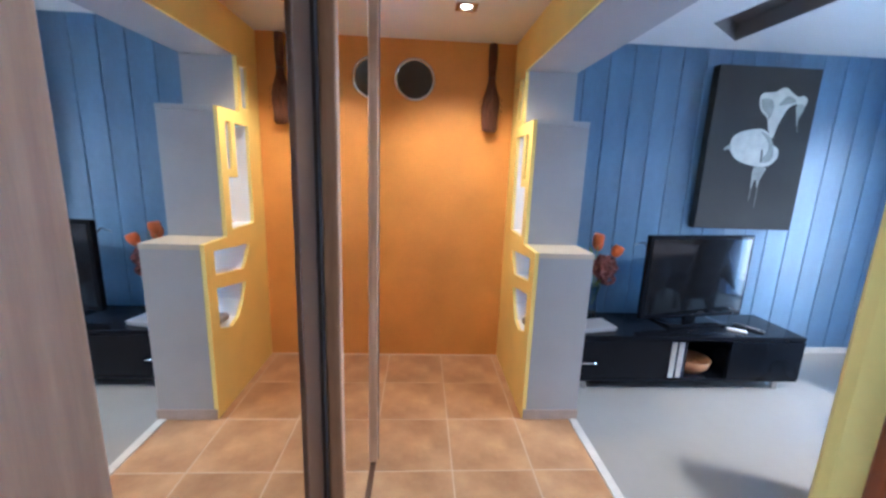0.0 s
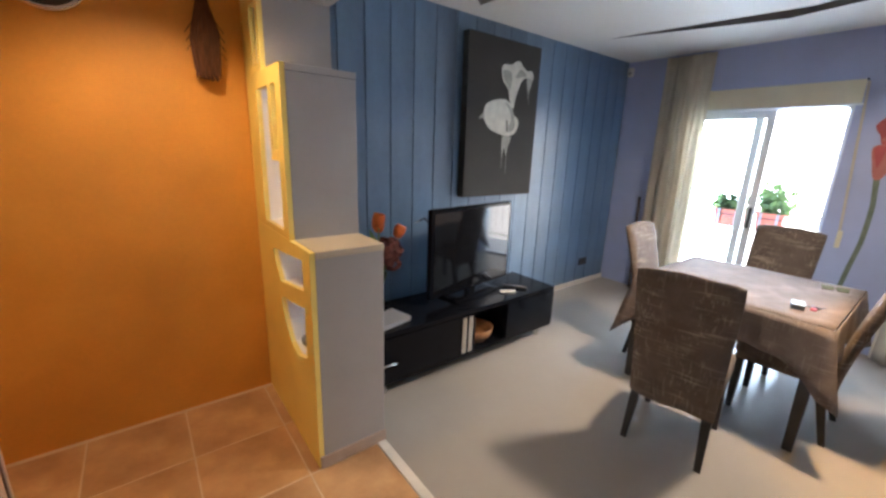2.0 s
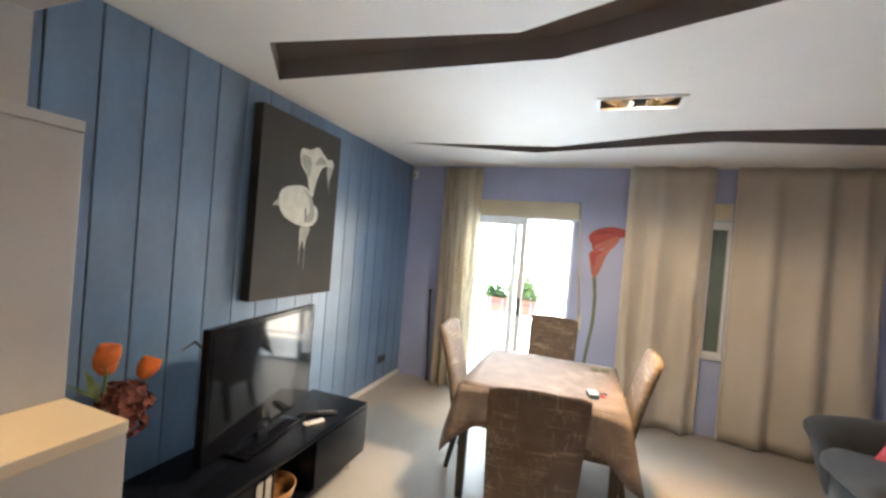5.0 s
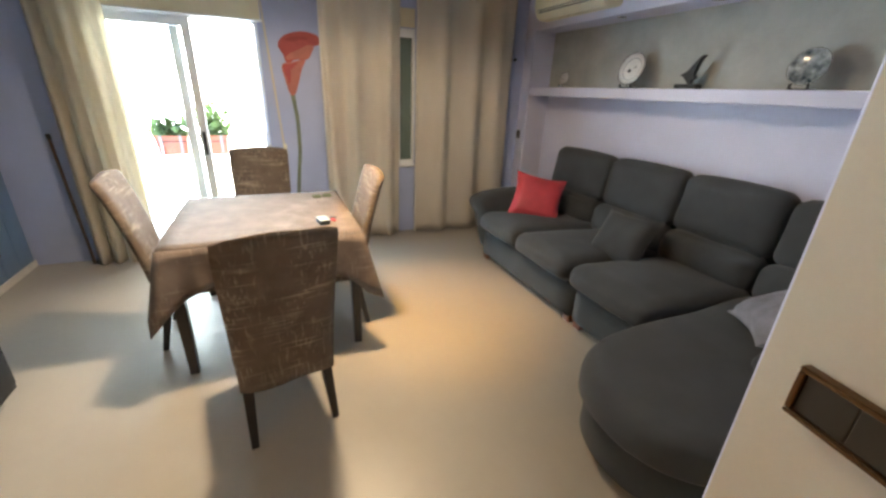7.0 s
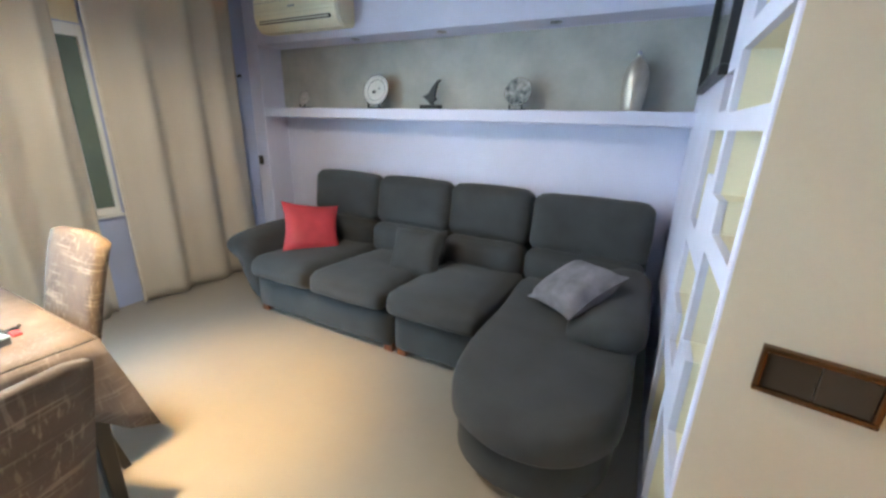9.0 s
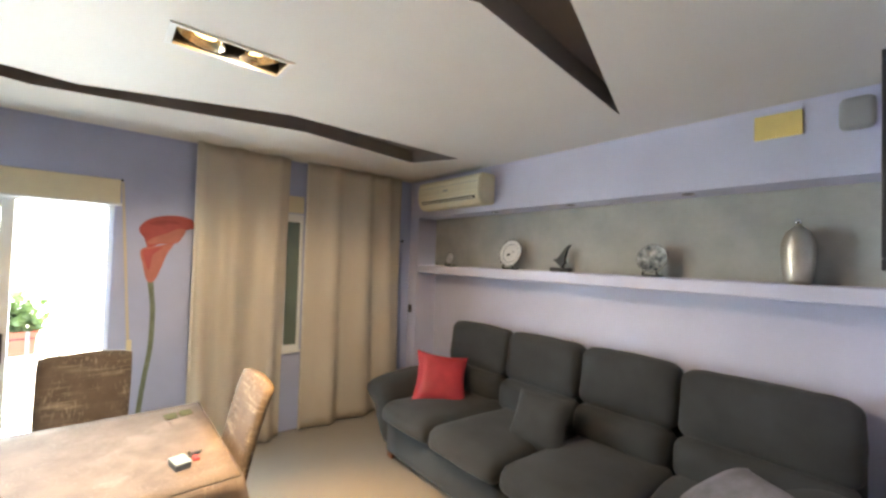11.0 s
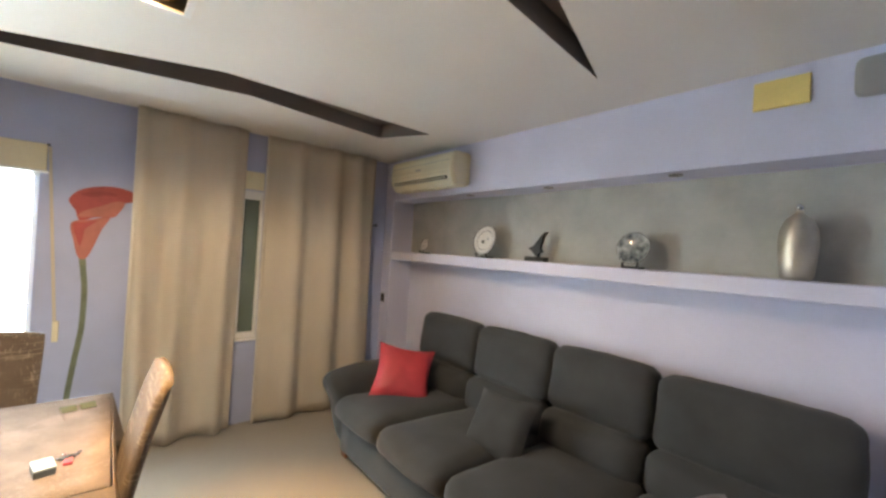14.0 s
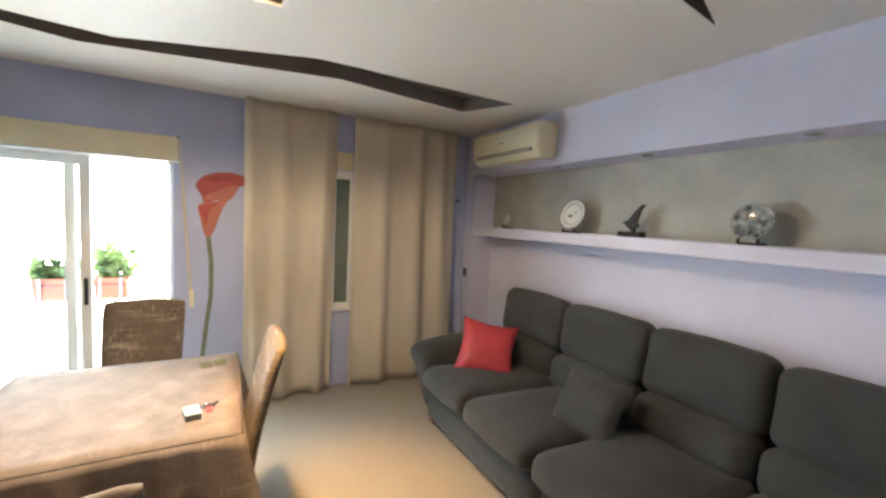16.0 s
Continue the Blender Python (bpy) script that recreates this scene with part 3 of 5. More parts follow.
# ---- living room: picture, television, low board ----
PX0, PX1, PZ0, PZ1 = 2.31, 3.145, 1.145, 2.41
pic = thing("canvas_picture", pose(PX0, 3.262, PZ0), "tall dark canvas painted with two white calla lilies", "picture")
part("canvas", box(0, PX1 - PX0, 0, .075, 0, PZ1 - PZ0, .004), M_CANVAS, pic)
PW, PH = PX1 - PX0, PZ1 - PZ0
FLAT = Matrix(((PW, 0, 0, 0), (0, 0, -1, -.001), (0, PH, 0, 0), (0, 0, 0, 1)))


def paint(name, ctrl, level, material, smooth=6):
    pts = curve_pts(ctrl, smooth)
    m = Matrix.Translation((0, -.0012 * level, 0)) @ FLAT
    bm = outline([(u, v) for u, v in pts], .0008, m)
    part(name, bm, material, pic)


# outlines in shares of the picture's width and height
paint("stalk", [(.50, .40), (.62, .40), (.585, .33), (.565, .27), (.55, .31), (.53, .32), (.505, .26), (.495, .32)], 1, M_PETAL2)
paint("drip", [(.50, .30), (.515, .30), (.512, .20), (.502, .20)], 1, M_PETAL3)
paint("drip", [(.568, .28), (.580, .28), (.577, .16), (.570, .16)], 1, M_PETAL3)
paint("lower_petal", [(.22, .52), (.24, .585), (.34, .62), (.50, .635), (.60, .60), (.64, .545), (.70, .52), (.715, .47), (.66, .42), (.55, .405), (.40, .42), (.28, .455)], 2, M_PETAL)
paint("tip", [(.22, .535), (.17, .515), (.165, .495), (.195, .505), (.235, .50)], 2, M_PETAL2)
paint("throat", [(.50, .62), (.60, .59), (.65, .53), (.66, .46), (.60, .43), (.54, .44), (.60, .50), (.585, .56)], 3, M_PETAL2)
paint("fold", [(.535, .505), (.555, .50), (.56, .44), (.545, .435)], 4, M_PETAL3)
paint("upper_petal", [(.43, .80), (.45, .845), (.56, .855), (.66, .885), (.74, .855), (.80, .835), (.86, .84), (.90, .815), (.88, .77), (.83, .755), (.80, .79), (.72, .76), (.655, .66), (.625, .585), (.57, .63), (.535, .70), (.46, .745)], 2, M_PETAL)
paint("shade", [(.45, .81), (.55, .81), (.58, .76), (.55, .69), (.53, .72), (.47, .755)], 3, M_PETAL2)
paint("shade", [(.63, .78), (.70, .835), (.79, .805), (.72, .79)], 3, M_PETAL2)
paint("curl", [(.80, .78), (.86, .79), (.88, .76), (.845, .70), (.84, .66), (.825, .70)], 3, M_PETAL2)
paint("tail", [(.832, .70), (.846, .70), (.865, .63), (.855, .63)], 1, M_PETAL3)

board = thing("tv_bench", pose(1.16, 2.68, 0), "long low glossy black television bench with open middle compartment", "tv bench")
BW, BD = 1.72, .47
part("top", box(0, BW, -.004, BD, .405, .437, .005), M_BLACK, board)
part("bottom", box(0, BW, 0, BD, .085, .110, .003), M_BLACK, board)
part("back", box(0, BW, BD - .015, BD - .002, .110, .405), M_DARKPL, board)
for x in (.0, .82, 1.15, BW - .022):
    part("upright", box(x, x + .022, .012, BD - .016, .110, .405), M_BLACK, board)
part("door", box(.004, .828, -.006, .012, .112, .403, .003), M_BLACK, board, "black gloss flap")
part("door", box(1.155, BW - .002, -.006, .012, .112, .403, .003), M_BLACK, board, "black gloss flap")
for x in (.70, .755):
    part("grip", box(x, x + .040, -.018, -.006, .125, .40, .004), M_CHROME, board, "upright chrome grip")
part("handle", rod((.03, -.022, .235), (.17, -.022, .235), .006), M_CHROME, board, "short chrome bar handle", True)
for x in (.12, 1.60):
    for y in (.06, .40):
        part("foot", lathe([(.018, .0), (.022, .004), (.020, .085)], 14, Matrix.Translation((x, y, 0))), M_CHROME, board, "", True)

bowl = thing("wooden_bowl", pose(2.13, 2.83, .110), "round brown wooden bowl in the open compartment", "bowl")
part("bowl_body", lathe([(.0001, .0), (.09, .0), (.125, .045), (.14, .10), (.132, .102), (.115, .05), (.085, .012), (.0001, .01)], 30), M_BASKET, bowl, "", True)

tv = thing("television", Matrix.Translation((2.165, 2.925, .437)) @ pose(0, 0, 0, 0, 0, 8), "black flat-screen television on a glossy stand", "television")
part("casing", box(-.455, .455, 0, .045, .055, .695, .008), M_BLACK, tv)
part("screen", box(-.428, .428, -.003, .002, .088, .668), M_SCREEN, tv, "dark reflective screen")
part("stand_base", soft_box((.25, .12, .009), .008, m=Matrix.Translation((0, .04, .010)), n=6), M_BLACK, tv, "", True)
part("stand_neck", box(-.05, .05, .01, .04, .016, .09, .006), M_BLACK, tv)
part("emblem", box(-.018, .018, -.005, -.001, .066, .076), M_CHROME, tv, "small silver emblem")
part("aerial", rod((-.44, .09, .63), (-.54, .07, .612), .005, .003), M_CHROME, tv, "short silver aerial", True)
part("aerial_stem", rod((-.44, .045, .60), (-.44, .09, .63), .005), M_DARKPL, tv)

for name, x, y, a, mt, lb, ln in (("remote_control", 2.43, 2.79, 62, M_WHITEPL, "white remote control on the black bench", .13), ("remote_control", 2.56, 2.83, 35, M_DARKPL, "black remote control on the black bench", .19)):
    r = thing(name, pose(x, y, .437, 0, 0, a), lb, "remote control", "remotes on the bench")
    part("shell", soft_box((.022, ln / 2, .009), .008, m=Matrix.Translation((0, 0, .009)), n=4), mt, r, "", True)
    for i in range(4):
        part("button", box(-.012, .012, -ln * .35 + i * .025, -ln * .35 + i * .025 + .014, .017, .020, .002), M_GREYPL, r)

tray = thing("cardboard_box", pose(1.35, 2.83, .437, 0, 0, 12), "flat grey cardboard box lying on the bench", "box")
part("box_body", box(-.13, .13, -.09, .09, 0, .028, .004), M_GREYPL, tray)
part("box_lid", box(-.133, .133, -.093, .093, .018, .031, .003), M_GREYPL, tray)

# vase with dried and silk flowers
vase = thing("flower_vase", pose(1.40, 3.02, .437), "blue glass vase on the bench", "vase")
part("vase_body", lathe([(.0001, 0), (.045, 0), (.05, .01), (.038, .08), (.034, .18), (.045, .26), (.05, .27), (.044, .262), (.030, .18), (.034, .08), (.044, .015), (.0001, .012)], 26), M_VASE, vase, "", True)
bq = thing("bouquet", pose(1.40, 3.02, .52), "bouquet of orange silk flowers and a dried red hydrangea", "flowers")


def petals(center, r, count, size, seed):
    bm = bmesh.new()
    rn = random.Random(seed)
    for k in range(count):
        d = Vector((rn.gauss(0, 1), rn.gauss(0, 1), rn.gauss(.2, 1))).normalized()
        c = Vector(center) + d * r * rn.uniform(.78, 1.05)
        q = d.to_track_quat('Z', 'Y').to_matrix().to_4x4() @ pose(0, 0, 0, rn.uniform(-35, 35), rn.uniform(-35, 35), rn.uniform(0, 360))
        s = size * rn.uniform(.7, 1.3)
        vs = [bm.verts.new(c + q.to_3x3() @ Vector(p) * s) for p in ((0, -.6, 0), (.55, -.1, .12), (.35, .6, .2), (-.35, .6, .2), (-.55, -.1, .12))]
        mid = bm.verts.new(c + q.to_3x3() @ Vector((0, .1, -.06)) * s)
        for i in range(5):
            bm.faces.new((vs[i], vs[(i + 1) % 5], mid))
    return bm


part("hydrangea", petals((.06, -.02, .34), .088, 170, .034, 3), M_HYDR, bq, "dusky red hydrangea head")
part("hydrangea", petals((.09, .0, .25), .06, 70, .034, 5), M_HYDR, bq, "dusky red hydrangea head")
for c, tilt in (((-.01, -.02, .55), 8), ((.15, -.01, .46), 28), ((.02, .04, .50), -10)):
    part("silk_tulip", lathe([(.004, -.05), (.028, -.035), (.042, 0), (.040, .03), (.034, .045), (.030, .03), (.02, -.02)], 9, Matrix.Translation(c) @ pose(0, 0, 0, 0, tilt, 0)), M_ORFL, bq, "orange tulip", True)
    part("stalk", rod((.0, 0, .02), (c[0], c[1], c[2] - .04), .003), M_LEAF, bq)
part("stalk", rod((0, 0, .02), (.06, -.02, .30), .004), M_LEAF, bq)
for a, h, ln in ((150, .40, .16), (210, .34, .14), (95, .42, .17), (40, .25, .12), (185, .46, .16)):
    ang = radians(a)
    d = Vector((math.cos(ang), math.sin(ang) * .6, .9)).normalized()
    side = d.cross(Vector((0, 0, 1))).normalized() * .025
    base = Vector((0, 0, h - .1)) + d * .02
    bm = bmesh.new()
    pts = [base, base + d * ln * .5 + side, base + d * ln, base + d * ln * .5 - side, base + d * ln * .5 + Vector((0, 0, -.01))]
    v = [bm.verts.new(p) for p in pts]
    for f in ((0, 1, 4), (1, 2, 4), (2, 3, 4), (3, 0, 4)):
        bm.faces.new([v[i] for i in f])
    part("leaf", bm, M_LEAF, bq)

# ---- dining table, cloth and chairs ----
TX0, TX1, TY0, TY1, TZ = 2.80, 3.81, 1.0, 1.985, .738
table = thing("dining_table", pose((TX0 + TX1) / 2, (TY0 + TY1) / 2, 0), "dark wooden dining table under a patterned cloth", "table")
hx, hy = (TX1 - TX0) / 2, (TY1 - TY0) / 2
part("tabletop", box(-hx + .006, hx - .006, -hy + .006, hy - .006, .70, .732, .004), M_LEG, table)
part("apron", box(-hx + .05, hx - .05, -hy + .05, hy - .05, .62, .70), M_LEG, table)
for sx in (-1, 1):
    for sy in (-1, 1):
        bm = box(sx * (hx - .035) - .03, sx * (hx - .035) + .03, sy * (hy - .045) - .03, sy * (hy - .045) + .03, 0, .70, .005)
        for v in bm.verts:
            if v.co.z < .1:
                v.co.x -= (v.co.x - sx * (hx - .035)) * .25
                v.co.y -= (v.co.y - sy * (hy - .045)) * .25
        part("leg", bm, M_LEG, table, "black stained square leg")

cloth = bmesh.new()
N = 40
ring_pts = []
for side in range(4):
    for k in range(N):
        s = k / N * 2 - 1
        c = abs(s) ** 6
        if side == 0: p, o = Vector((s * hx, -hy, 0)), Vector((0, -1, 0))
        elif side == 1: p, o = Vector((hx, s * hy, 0)), Vector((1, 0, 0))
        elif side == 2: p, o = Vector((-s * hx, hy, 0)), Vector((0, 1, 0))
        else: p, o = Vector((-hx, -s * hy, 0)), Vector((-1, 0, 0))
        diag = Vector((math.copysign(1, p.x), math.copysign(1, p.y), 0)).normalized()
        ring_pts.append((p, (o * (1 - .6 * c) + diag * c * .9), c, side * 7 + s * 3))
rows = []
for j in range(7):
    u = j / 6
    row = []
    for p, o, c, ph in ring_pts:
        drop = .205 + .20 * c
        wave = .010 * math.sin(ph * 3.1) + .008 * math.sin(ph * 7.3 + 1)
        out = .006 + u * (.016 + wave + .085 * c)
        row.append(cloth.verts.new(p + o * out + Vector((0, 0, TZ - drop * u))))
    rows.append(row)
for a, b in zip(rows, rows[1:]):
    for i in range(len(a)):
        k = (i + 1) % len(a)
        cloth.faces.new((a[i], a[k], b[k], b[i]))
grid = [[cloth.verts.new((-hx + 2 * hx * i / 12, -hy + 2 * hy * j / 12, TZ + .0015 * noise.noise(Vector((i * .9, j * .9, 3))))) for j in range(13)] for i in range(13)]
for i in range(12):
    for j in range(12):
        cloth.faces.new((grid[i][j], grid[i + 1][j], grid[i + 1][j + 1], grid[i][j + 1]))
cl = thing("tablecloth", pose((TX0 + TX1) / 2, (TY0 + TY1) / 2, 0), "taupe printed tablecloth with drooping corners over the table", "tablecloth")
cob = part("cloth", cloth, M_CLOTH, cl, "", True)
sd = cob.modifiers.new("thick", 'SOLIDIFY')
sd.thickness, sd.offset = .003, 1


def dining_chair(m):
    """Upholstered chair that faces +x; its origin is on the floor below the seat's middle."""
    ch = thing("dining_chair", m, "high-backed dining chair in brown printed fabric with black legs", "chair", "chairs round the table")
    part("seat", soft_box((.215, .205, .062), .03, (0, 0, .012), 7, Matrix.Translation((.005, 0, .43))), M_CHAIR, ch, "", True)
    bm = bmesh.new()
    cols_n, rows_n, th = 10, 16, .058
    faces = []
    for sgn in (-1, 1):
        g = []
        for j in range(rows_n + 1):
            v = j / rows_n
            z = .285 + .735 * v
            back = -.222 - .015 * v - .135 * v ** 1.6
            half = .198 + .022 * v
            line = []
            for i in range(cols_n + 1):
                u = i / cols_n * 2 - 1
                edge = max(abs(u) ** 8, v ** 14)
                t = th / 2 * (1 - .55 * edge)
                line.append(bm.verts.new((back + sgn * t - .012 * (1 - u * u) * v, u * half * (1 - .03 * v ** 12), z - .02 * (abs(u) ** 7) * v ** 8 + .004 * math.sin(u * 5 + 1) * (v ** 9) - (.007 * (1 - v) ** 8 * (1 + math.sin(u * 4))))))
            g.append(line)
        faces.append(g)
        for j in range(rows_n):
            for i in range(cols_n):
                bm.faces.new((g[j][i], g[j][i + 1], g[j + 1][i + 1], g[j + 1][i]))
    a, b = faces
    rim_a = [a[0][i] for i in range(cols_n + 1)] + [a[j][-1] for j in range(1, rows_n + 1)] + [a[-1][i] for i in range(cols_n - 1, -1, -1)] + [a[j][0] for j in range(rows_n - 1, 0, -1)]
    rim_b = [b[0][i] for i in range(cols_n + 1)] + [b[j][-1] for j in range(1, rows_n + 1)] + [b[-1][i] for i in range(cols_n - 1, -1, -1)] + [b[j][0] for j in range(rows_n - 1, 0, -1)]
    for k in range(len(rim_a)):
        q = (k + 1) % len(rim_a)
        bm.faces.new((rim_a[k], rim_a[q], rim_b[q], rim_b[k]))
    part("backrest", bm, M_CHAIR, ch, "", True)
    part("skirt", box(-.20, .205, -.195, .195, .335, .40, .012), M_CHAIR, ch)
    for sx, sy in ((-1, -1), (-1, 1), (1, -1), (1, 1)):
        top = Vector((sx * .185, sy * .165, .36))
        bot = Vector((sx * .185 + (-.075 if sx < 0 else .0), sy * .180, 0))
        lm = bmesh.new()
        vs = []
        for c, h in ((bot, .015), (top, .024)):
            vs.append([lm.verts.new(c + Vector((i * h, j * h, 0))) for i, j in ((-1, -1), (1, -1), (1, 1), (-1, 1))])
        for i in range(4):
            lm.faces.new((vs[0][i], vs[0][(i + 1) % 4], vs[1][(i + 1) % 4], vs[1][i]))
        lm.faces.new(vs[0])
        lm.faces.new(vs[1])
        part("leg", lm, M_LEG, ch, "black tapered leg")
    return ch


chair = dining_chair(pose(2.48, 1.495, 0, 0, 0, 9.5))
for x, y, a in ((3.31, 1.875, -88), (3.21, 1.20, 91), (3.875, 1.53, 178)):
    copy_thing(chair, pose(x, y, 0, 0, 0, a))

# things on the table
gl = thing("sunglasses", pose(3.62, 1.12, TZ + .004, 0, 0, 100), "pair of sunglasses with greenish lenses on the tablecloth", "sunglasses")
for sx in (-1, 1):
    part("lens", soft_box((.030, .024, .002), .0018, m=Matrix.Translation((sx * .036, 0, .012)) @ pose(0, 0, 0, -18, 0, 0), n=4), mat("pale_green_lens", (.15, .16, .10), .25), gl, "pale greenish lens", True)
    part("temple", rod((sx * .066, .005, .014), (sx * .060, .12, .004), .0018), M_BRONZE, gl)
part("bridge", rod((-.012, 0, .016), (.012, 0, .016), .0018), M_BRONZE, gl)
pk = thing("cigarette_packet", pose(3.02, 1.185, TZ + .002, 0, 0, 12), "small pale blue and white packet with dark sides on the tablecloth", "packet")
part("packet_body", box(-.044, .044, -.029, .029, 0, .030, .003), mat("dark_slate_card", (.10, .13, .15), .5), pk, "dark slate sides")
part("packet_top", box(-.0445, .0445, -.0295, .0295, .022, .0315, .003), mat("pale_blue_card", (.38, .50, .57), .45), pk, "pale blue top")
ky = thing("key_bunch", pose(3.085, 1.12, TZ + .002), "bunch of keys with a red tag on the tablecloth", "keys")
part("ring", lathe([(.014, .002), (.016, .004), (.018, .002), (.016, 0), (.014, .002)], 20), M_CHROME, ky, "", True)
for k, (a, ln) in enumerate(((20, .055), (75, .05), (-40, .052))):
    part("key", box(.014, ln, -.005, .005, .001 + k * .002, .0035 + k * .002, .001), M_CHROME, ky).matrix_basis = pose(0, 0, 0, 0, 0, a)
    part("key_bow", box(.012, .032, -.012, .012, .001 + k * .002, .005 + k * .002, .003), M_DARKPL, ky, "black key head").matrix_basis = pose(0, 0, 0, 0, 0, a)
part("tag", box(-.055, -.012, -.012, .014, .001, .010, .003), M_REDC, ky, "red tag")

# ---- sofa with chaise ----
sofa = thing("corner_sofa", Matrix(), "charcoal grey four-seat sofa with rounded chaise along the lavender wall", "sofa")
T = Matrix.Translation
SEATS = [(3.795, 3.20), (3.20, 2.56), (2.55, 1.90)]
part("base", soft_box((.635, .44, .125), .03, n=5, m=T((3.165, -.80, .175))), M_SOFAD, sofa, "", True)
part("base", soft_box((.31, .44, .125), .03, n=5, m=T((2.20, -.80, .175))), M_SOFAD, sofa, "", True)
for i, (xa, xb) in enumerate(SEATS):
    w = (xa - xb) / 2
    part("seat_cushion", soft_box((w - .002, .47, .085), .07, (0, .03, .03), 10, T(((xa + xb) / 2, -.76, .375)) @ pose(0, 0, 0, 3, 0, 0), .006, seed=i), M_SOFA, sofa, "", True)
BACKS = [(4.03, 3.30), (3.30, 2.59), (2.59, 1.925), (1.925, 1.12)]
for i, (xa, xb) in enumerate(BACKS):
    w, cx = (xa - xb) / 2, (xa + xb) / 2
    part("back_frame", soft_box((w - .004, .075, .36), .06, n=6, m=T((cx, -1.40, .56))), M_SOFAD, sofa, "", True)
    part("head_cushion", soft_box((w - .003, .10, .205), .075, (0, .03, .014), 9, T((cx, -1.335, .822 if i < 3 else .81)) @ pose(0, 0, 0, 8, 0, 0), .006, seed=i + 5), M_SOFA, sofa, "", True)
    part("lumbar_cushion", soft_box((w - .004, .115, .135), .09, (0, .05, 0), 9, T((cx, -1.245, .505)) @ pose(0, 0, 0, 10, 0, 0), .006, seed=i + 9), M_SOFA, sofa, "", True)
# padded arms whose rolls overhang at the side and the front
def rolled_arm(prof, y0, y1, zroll, lip, droop):
    bm = bmesh.new()
    rings = []
    cx, cz = sum(x for x, z in prof) / len(prof), sum(z for x, z in prof) / len(prof)
    for k in range(10):
        v = k / 9
        end = max(0, v - .72) / .28
        ring = []
        for x, z in prof:
            up = min(1, max(0, (z - zroll) / .05))
            sh = 1 - .14 * end ** 3 * up
            ring.append(bm.verts.new((cx + (x - cx) * sh, y0 + (y1 - y0) * v + lip * end * up, cz + (z - cz) * sh - droop * end * up)))
        rings.append(ring)
    for a, b in zip(rings, rings[1:]):
        for i in range(len(prof)):
            j = (i + 1) % len(prof)
            bm.faces.new((a[i], a[j], b[j], b[i]))
    bm.faces.new(rings[0])
    bm.faces.new(rings[-1])
    return bm


am = part("arm", rolled_arm([(3.77, .06), (3.90, .06), (3.90, .30), (3.905, .45), (3.925, .485), (3.985, .505), (4.05, .515), (4.088, .55), (4.083, .60), (4.03, .64), (3.93, .65), (3.83, .625), (3.78, .56), (3.77, .45)],
                            -1.42, -.345, .49, .085, .035), M_SOFA, sofa, "flared padded arm", True)
cm = part("chaise_arm", rolled_arm([(1.49, .455), (1.46, .53), (1.36, .60), (1.23, .635), (1.12, .62), (1.075, .55), (1.08, .475), (1.20, .458), (1.34, .45)],
                                   -1.20, -.34, .30, .02, .03), M_SOFA, sofa, "drooping padded arm", True)
for q in (am, cm):
    sub = q.modifiers.new("round", 'SUBSURF')
    sub.levels = sub.render_levels = 2


def blob(ctrl, z0, z1, r, lift, m=Matrix(), n=6):
    """A cushion of rounded plan: wall, rounded shoulder and slightly domed top."""
    pts = curve_pts(ctrl, n)
    cx, cy = sum(p[0] for p in pts) / len(pts), sum(p[1] for p in pts) / len(pts)
    bm = bmesh.new()
    lv = [(.965, z0), (1.0, z0 + .03), (1.0, z1 - r)] + [(1 - .13 * (1 - math.cos(a)), z1 - r + r * math.sin(a)) for a in (.4, .8, 1.2, 1.57)]
    lv += [(.7, z1 + lift * .5), (.4, z1 + lift * .9), (.02, z1 + lift)]
    rg = [[bm.verts.new(m @ Vector((cx + (x - cx) * s, cy + (y - cy) * s, z))) for x, y in pts] for s, z in lv]
    for a, b in zip(rg, rg[1:]):
        for i in range(len(pts)):
            j = (i + 1) % len(pts)
            bm.faces.new((a[i], a[j], b[j], b[i]))
    bm.faces.new(rg[0])
    bm.faces.new(rg[-1])
    return bm


plan = [(1.885, -1.20), (1.89, -.60), (1.89, -.08), (1.81, .20), (1.62, .335), (1.38, .335), (1.20, .20), (1.125, -.03), (1.12, -.60), (1.13, -1.20), (1.5, -1.24)]
part("chaise_cushion", blob(plan, .27, .45, .085, .012), M_SOFA, sofa, "rounded chaise seat", True)
base_plan = [(1.5 + (x - 1.5) * .93, -.4 + (y + .4) * .94) for x, y in plan]
part("chaise_base", blob(base_plan, .05, .30, .02, 0), M_SOFAD, sofa, "dark recessed chaise base", True)
part("arm_base", soft_box((.14, .36, .10), .03, n=4, m=T((1.25, -.84, .40))), M_SOFAD, sofa, "", True)
for x, y in ((3.78, -.42), (2.58, -.42), (2.47, -.42), (1.94, -.42), (3.78, -1.2), (1.6, .20), (1.3, .1)):
    part("foot", box(x - .035, x + .035, y - .03, y + .03, 0, .06, .006), M_DOOR, sofa, "reddish wooden foot")


